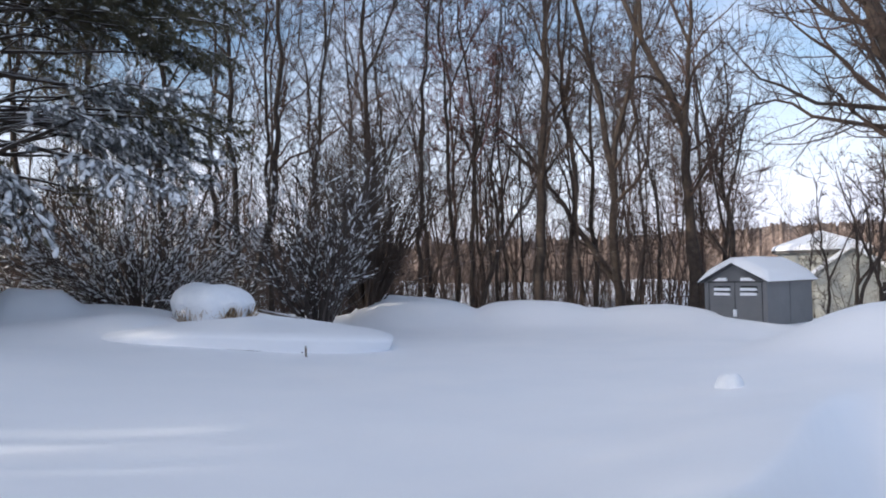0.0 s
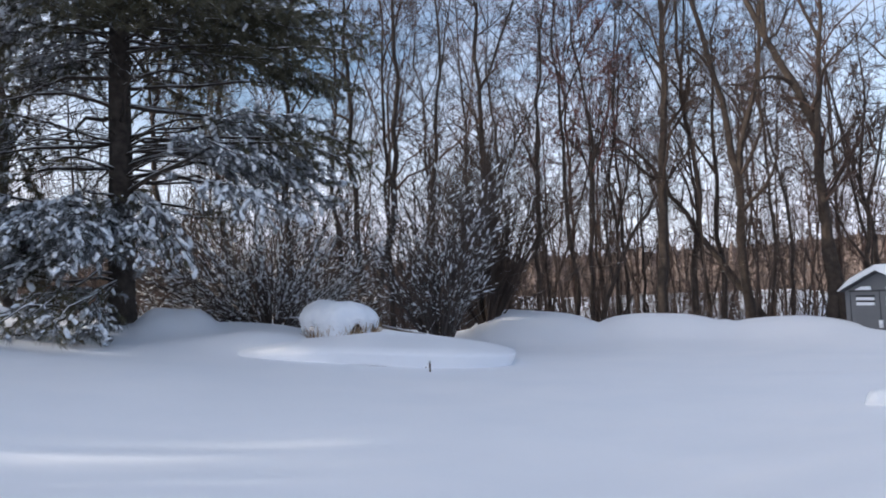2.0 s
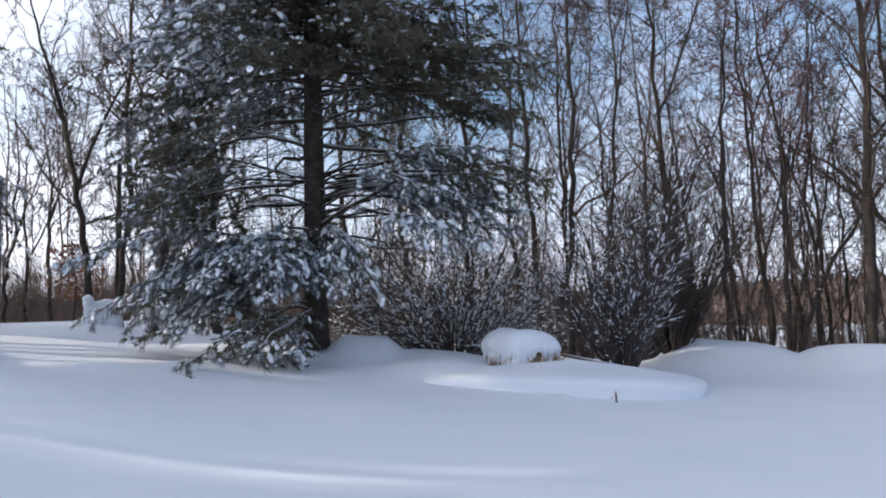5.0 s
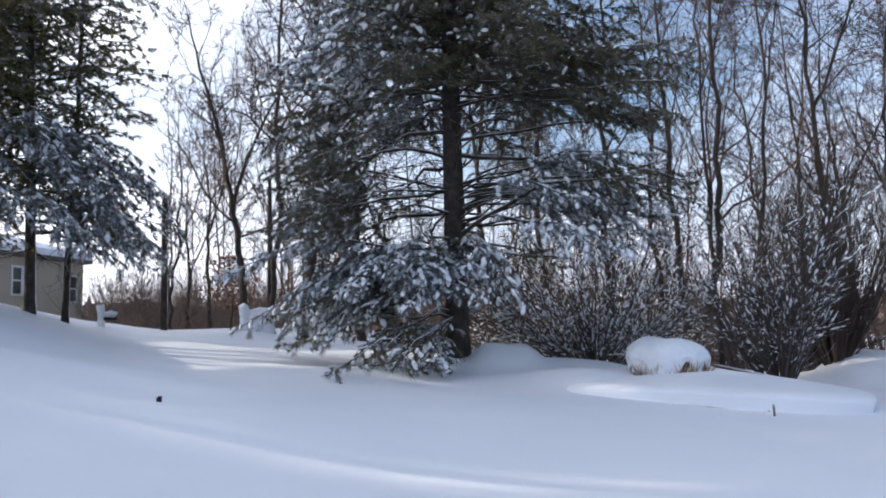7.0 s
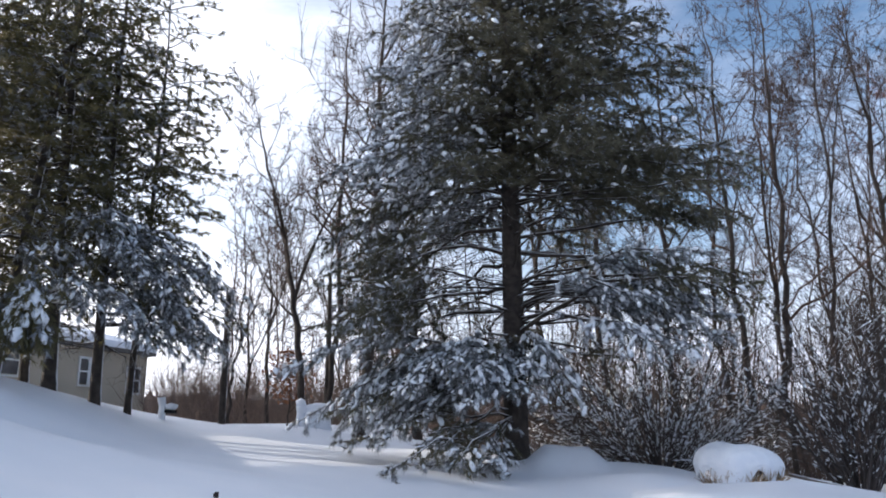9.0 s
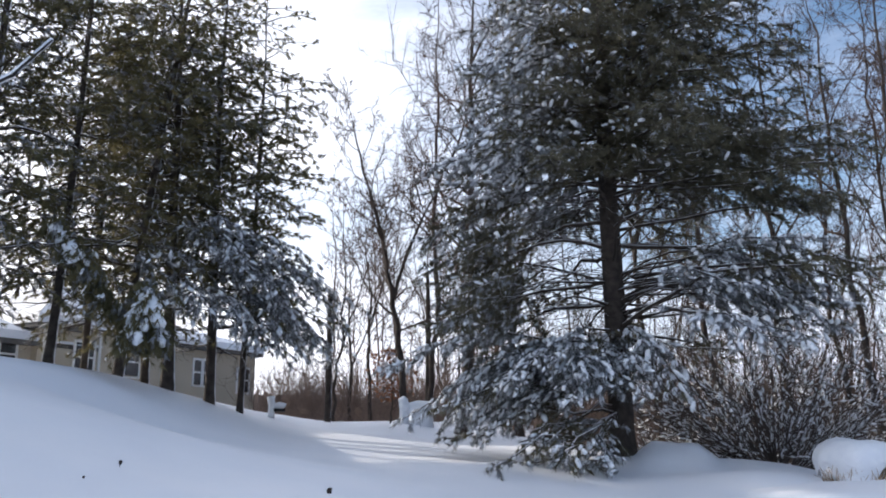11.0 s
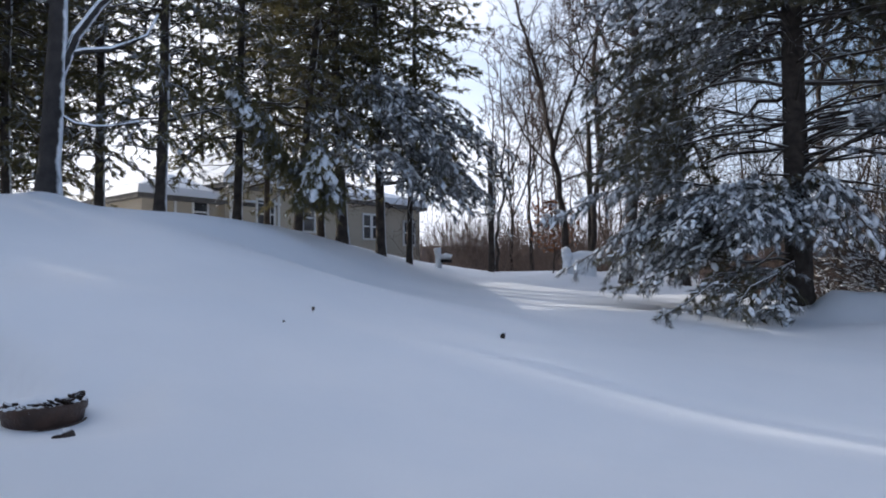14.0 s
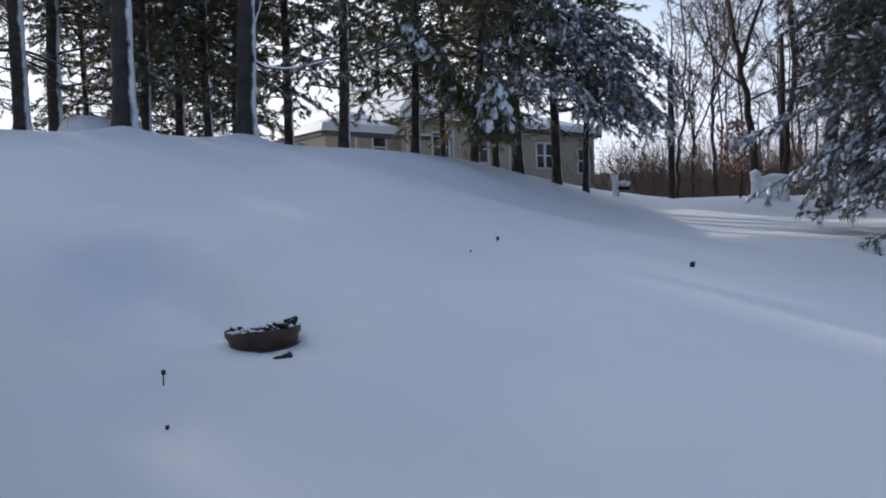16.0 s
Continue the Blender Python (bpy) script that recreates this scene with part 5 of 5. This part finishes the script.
nx, ny = polar(-25.6, 52)
far_house = thing("house", pose(nx, ny, 0, 0, 0, -25.6), "cream clapboard house with snow on its gabled roofs", "house")
wall(far_house, (-2.6, 2.0, -4.0), (2.3, 8.0, 2.4), CREAM)
hip_roof(far_house, -2.6, 2.3, 2.0, 8.0, 2.4, 3.5, 0.35, 0.3)
g = Geo()
g.prism([(-0.6, -4.0), (3.6, -4.0), (3.6, 1.0), (1.5, 2.55), (-0.6, 1.0)], 0.0, 3.0)
part("gable_wing", g, CREAM, far_house, smooth=False)
for sgn in (-1, 1):
    g = Geo()
    ed = 1.5 + sgn * 2.45
    line = [(ed, 0.76), (1.5, 2.56), (1.5, 2.86), (ed, 1.02)]
    g.prism(line if sgn > 0 else line[::-1], -0.3, 3.2)
    part("roof_snow", g, SNOW, far_house, "snow on the gable roof", smooth=False)
window(far_house, pose(3.2, -0.03, -0.1), 0.5, 1.2)

# ---- by the drive: pole, cabinet, post and a young oak that kept its leaves ----
x, y = polar(50.5, 31)
g = Geo()
g.tube([(0, 0, -0.5), (0.02, 0, 2.0), (0.0, 0.02, 4.9)], (0.13, 0.12, 0.11), 10, True)
tagged(part("wooden_pole", g, PINE_BARK, at=pose(x, y, gz(x, y))), "plain dark wooden pole plastered with snow on one side", "pole")

x, y = polar(43.5, 31)
g = Geo()
g.tube([(0, 0, -0.5), (0.05, 0, 2.2), (0.02, 0.05, 4.6), (0.06, 0, 6.0)], (0.13, 0.11, 0.10, 0.06), 9, True)
tagged(part("tree_snag", g, PINE_BARK, at=pose(x, y, gz(x, y))), "broken-off dead trunk standing without branches", "snag")

x, y = polar(44.2, 28)
z = gz(x, y)
cab = thing("utility_cabinet", pose(x, y, z - 0.08, 0, 0, 40), "boxy cabinet plastered all over with snow", "cabinet")
g = Geo()


def cabinet_shape(a, s):
    c, n_ = math.cos(a), math.sin(a)
    k = (abs(c) ** 5 + abs(n_) ** 5) ** -0.2 * (1.0 if s < 0.75 else max(0.0, 1 - ((s - 0.75) / 0.25) ** 3))
    return 0.52 * k * c, 0.45 * k * n_, -0.4 + 1.18 * min(1, s / 0.78) + 0.10 * max(0, s - 0.78) / 0.22 + 0.03 * c


g.dome(cabinet_shape, 48, 20)
part("body", g, CLOTTED_SNOW, cab, "snow-plastered sides and rounded snow top")
x, y = polar(45.2, 27.6)
top = 2.78 - gz(x, y)
g = Geo()
g.tube([(0, 0, -0.3), (0.02, 0, top * 0.5), (0, 0, top)], (0.17, 0.15, 0.13), 8, True)
post = thing("gate_post", pose(x, y, gz(x, y)), "short post with a ball of snow on top", "post")
part("post", g, CLOTTED_SNOW, post)
g = Geo()
clots(g, np.array([(0, 0, top + 0.12), (0.06, 0, top - 0.06)]), np.array([(1.0, 0, 0), (0, 1.0, 0)]), [0.2, 0.19], np.random.default_rng(2), 1.0, 1.0)
part("snow_ball", g, CLOTTED_SNOW, post)

x, y = polar(54.2, 28)
mail = thing("mailbox_post", pose(x, y, gz(x, y), 0, 0, 54), "leaning mailbox post caked in snow", "mailbox")
g = Geo()
g.tube([(-0.08, 0, -0.3), (-0.05, 0, 0.4), (-0.1, 0, 0.72)], (0.13, 0.11, 0.13), 8, True)
part("post", g, CLOTTED_SNOW, mail)
g = Geo()
g.prism([(0.02, 0.22), (0.40, 0.22), (0.40, 0.30), (0.02, 0.32)], -0.12, 0.25)
part("box", g, DARK_GAP, mail, "dark underside of the box", smooth=False)
g = Geo()
clots(g, np.array([(0.2, 0.05, 0.42), (-0.1, 0, 0.75)]), np.array([(1.0, 0, 0), (0, 0, 1.0)]), [0.17, 0.2], np.random.default_rng(3), 0.8, 1.3)
part("snow_cap", g, CLOTTED_SNOW, mail)

x, y = polar(46.1, 30)
oak = thing("young_oak", pose(x, y, gz(x, y)), "young oak that kept its rust-brown leaves, dusted with snow", "tree")
rng = np.random.default_rng(61)
t_, b_ = bare_tree(rng, 3.0, 0.04, 0.0, 0.0, 1.5, (1, 0), 0.25, 12, 0, 0.34, 0.5, 0.05, 0.006)
part("trunk", t_, BARK, oak)
for limb in b_:
    part("limb", limb, BRANCH, oak)
g = Geo()
pos = np.stack([rng.normal(0, 0.38, 380), rng.normal(0, 0.38, 380), rng.uniform(1.0, 2.9, 380)], -1)
tufts(g, pos, rng.normal(0, 1, (380, 3)), rng, 4, 0.11, 0.07, 1.0)
part("leaves", g, DRY_LEAF, oak, "rust-brown dry leaves", smooth=False)
g = Geo()
clots(g, np.array([(-0.35, 0.0, 2.35), (-0.1, 0, 2.75), (0.2, 0.1, 2.5), (-0.5, 0, 2.1), (0.1, -0.3, 2.2)]), np.array([(1.0, 0.2, -0.2)] * 5), [0.2, 0.17, 0.15, 0.14, 0.12], rng, 0.6, 1.6)
part("snow_load", g, CLOTTED_SNOW, oak)

# ---- half-buried planter and dry stalks on the slope ----
GLAZE = material("brown_glazed_pottery", (0.040, 0.021, 0.014), 0.5, (0.082, 0.045, 0.030), 6.0, 0.4, 25.0)
SOIL = snowy(material("dark_soil", (0.03, 0.022, 0.017), 0.95, (0.07, 0.05, 0.04), 12.0, 1.0, 40.0), [UP], 0.62, 0.1, 14.0)
x, y = polar(78.55, 6.95)
pot = thing("planter", pose(x, y, 0.69, 0, -3, 78.6) @ Matrix.Diagonal((0.88, 0.88, 0.93, 1)), "round brown planter half buried in drifted snow", "planter")
g = Geo()
prof = [(0.24, -0.16), (0.275, -0.09), (0.295, 0.0), (0.315, 0.08), (0.335, 0.10), (0.338, 0.15), (0.315, 0.158), (0.295, 0.12), (0.27, 0.06)]
k = 40
v = [(r_ * math.cos(2 * math.pi * i / k), r_ * math.sin(2 * math.pi * i / k), z_) for r_, z_ in prof for i in range(k)]
g.add(v, [(j * k + i, j * k + (i + 1) % k, (j + 1) * k + (i + 1) % k, (j + 1) * k + i) for j in range(len(prof) - 1) for i in range(k)])
part("bowl", g, GLAZE, pot)
g = Geo()
prof = [(0.20, -0.12), (0.315, -0.09), (0.335, -0.045), (0.32, -0.04), (0.30, -0.075), (0.20, -0.10)]
v = [(r_ * math.cos(2 * math.pi * i / k) - 0.005, r_ * math.sin(2 * math.pi * i / k), z_ + 0.035 + 0.02 * math.cos(2 * math.pi * i / k)) for r_, z_ in prof for i in range(k)]
g.add(v, [(j * k + i, j * k + (i + 1) % k, (j + 1) * k + (i + 1) % k, (j + 1) * k + i) for j in range(len(prof) - 1) for i in range(k)])
part("saucer", g, GLAZE, pot, "tilted brown saucer under the bowl")
g = Geo()
g.dome(lambda a, s: (0.295 * (1 - s) * math.cos(a), 0.295 * (1 - s) * math.sin(a), 0.12 + 0.05 * s + 0.02 * math.sin(5 * a) * (1 - s)), 30, 6)
part("soil", g, SOIL, pot, "dark soil with scraps of snow")
rng = np.random.default_rng(8)
g = Geo()
g.dome(lambda a, s: ((0.27 + 0.03 * math.sin(3 * a)) * (1 - s) ** 0.6 * math.cos(a) - 0.05, 0.12 + (0.20 + 0.03 * math.sin(5 * a + 1) + 0.02 * math.sin(9 * a)) * (1 - s) ** 0.6 * math.sin(a), 0.12 + 0.07 * math.sin(s * 1.57) + 0.05 * max(0, math.sin(a)) * (1 - s)), 48, 10)
part("snow_mound", g, CLOTTED_SNOW, pot, "snow heaped over the back of the planter")
g = Geo()
an = np.concatenate([rng.uniform(3.3, 6.1, 20), rng.uniform(0, 6.28, 8)])
m = len(an)
clots(g, np.stack([0.315 * np.cos(an), 0.315 * np.sin(an), 0.15 + rng.uniform(-0.02, 0.02, m)], -1), np.stack([-np.sin(an), np.cos(an), np.zeros(m)], -1), rng.uniform(0.010, 0.034, m), rng, 0.7, 1.4)
tagged(part("rim_snow", g, CLOTTED_SNOW, pot), kind="stuff")
g = Geo()
for a in rng.uniform(-3.1, 0.5, 60):
    o = rng.uniform(0.2, 0.31)
    c = np.array((o * math.cos(a), o * math.sin(a), rng.uniform(0.13, 0.185) + 0.02 * max(0, math.cos(a))))
    clots(g, np.array([c]), np.array([(math.sin(a), -math.cos(a), rng.uniform(-0.2, 0.8))]), [rng.uniform(0.014, 0.036) * (1.3 if math.cos(a) > 0.6 else 1.0)], rng, 0.5, 1.5)
part("dead_leaves", g, SOIL, pot, "dark curled leaves at the rim")
x, y = polar(77.3, 6.42)
g = Geo()
g.dome(lambda a, s: (0.08 * math.cos(s * 1.57) ** 0.7 * math.cos(a), 0.05 * math.cos(s * 1.57) ** 0.7 * math.sin(a), -0.02 + (0.065 + 0.015 * math.cos(a)) * math.sin(s * 1.57)), 20, 8)
tagged(part("stone", g, SOIL, at=pose(x, y, gz(x, y), 0, 0, 100)), "small dark stone showing through the snow", "stone")


def stalk(az, r, high, label, leaf=0.03, lean=0.1):
    x, y = polar(az, r)
    rng = np.random.default_rng(int(az * 10))
    g = Geo()
    pts = path_of((0, 0, -0.1), (lean, 0, 1), high + 0.1, 4, rng, 0.08)
    g.tube(pts, np.linspace(0.006, 0.004, 5), 4)
    th = thing("dry_stalk", pose(x, y, gz(x, y)), label, "stalk", "dry stalks poking through the snow")
    part("stem", g, BARK, th)
    g = Geo()
    clots(g, np.array([pts[-1]]), np.array([(0.15, 0, 1.0)]), [leaf], rng, 0.7, 1.6)
    part("seed_head", g, SOIL, th)


stalk(84.5, 5.9, 0.08, "dead stalk with a dark seed head", 0.016)
stalk(84.3, 5.32, 0.01, "tip of a dead stalk in the snow", 0.014)
stalk(62.97, 10.0, 0.05, "short dead stalk in the snow", 0.022)
stalk(64.74, 9.26, 0.01, "tip of a dead stalk in the snow", 0.014)
stalk(49.92, 10.58, 0.02, "dark curled leaf tip in the snow", 0.04)
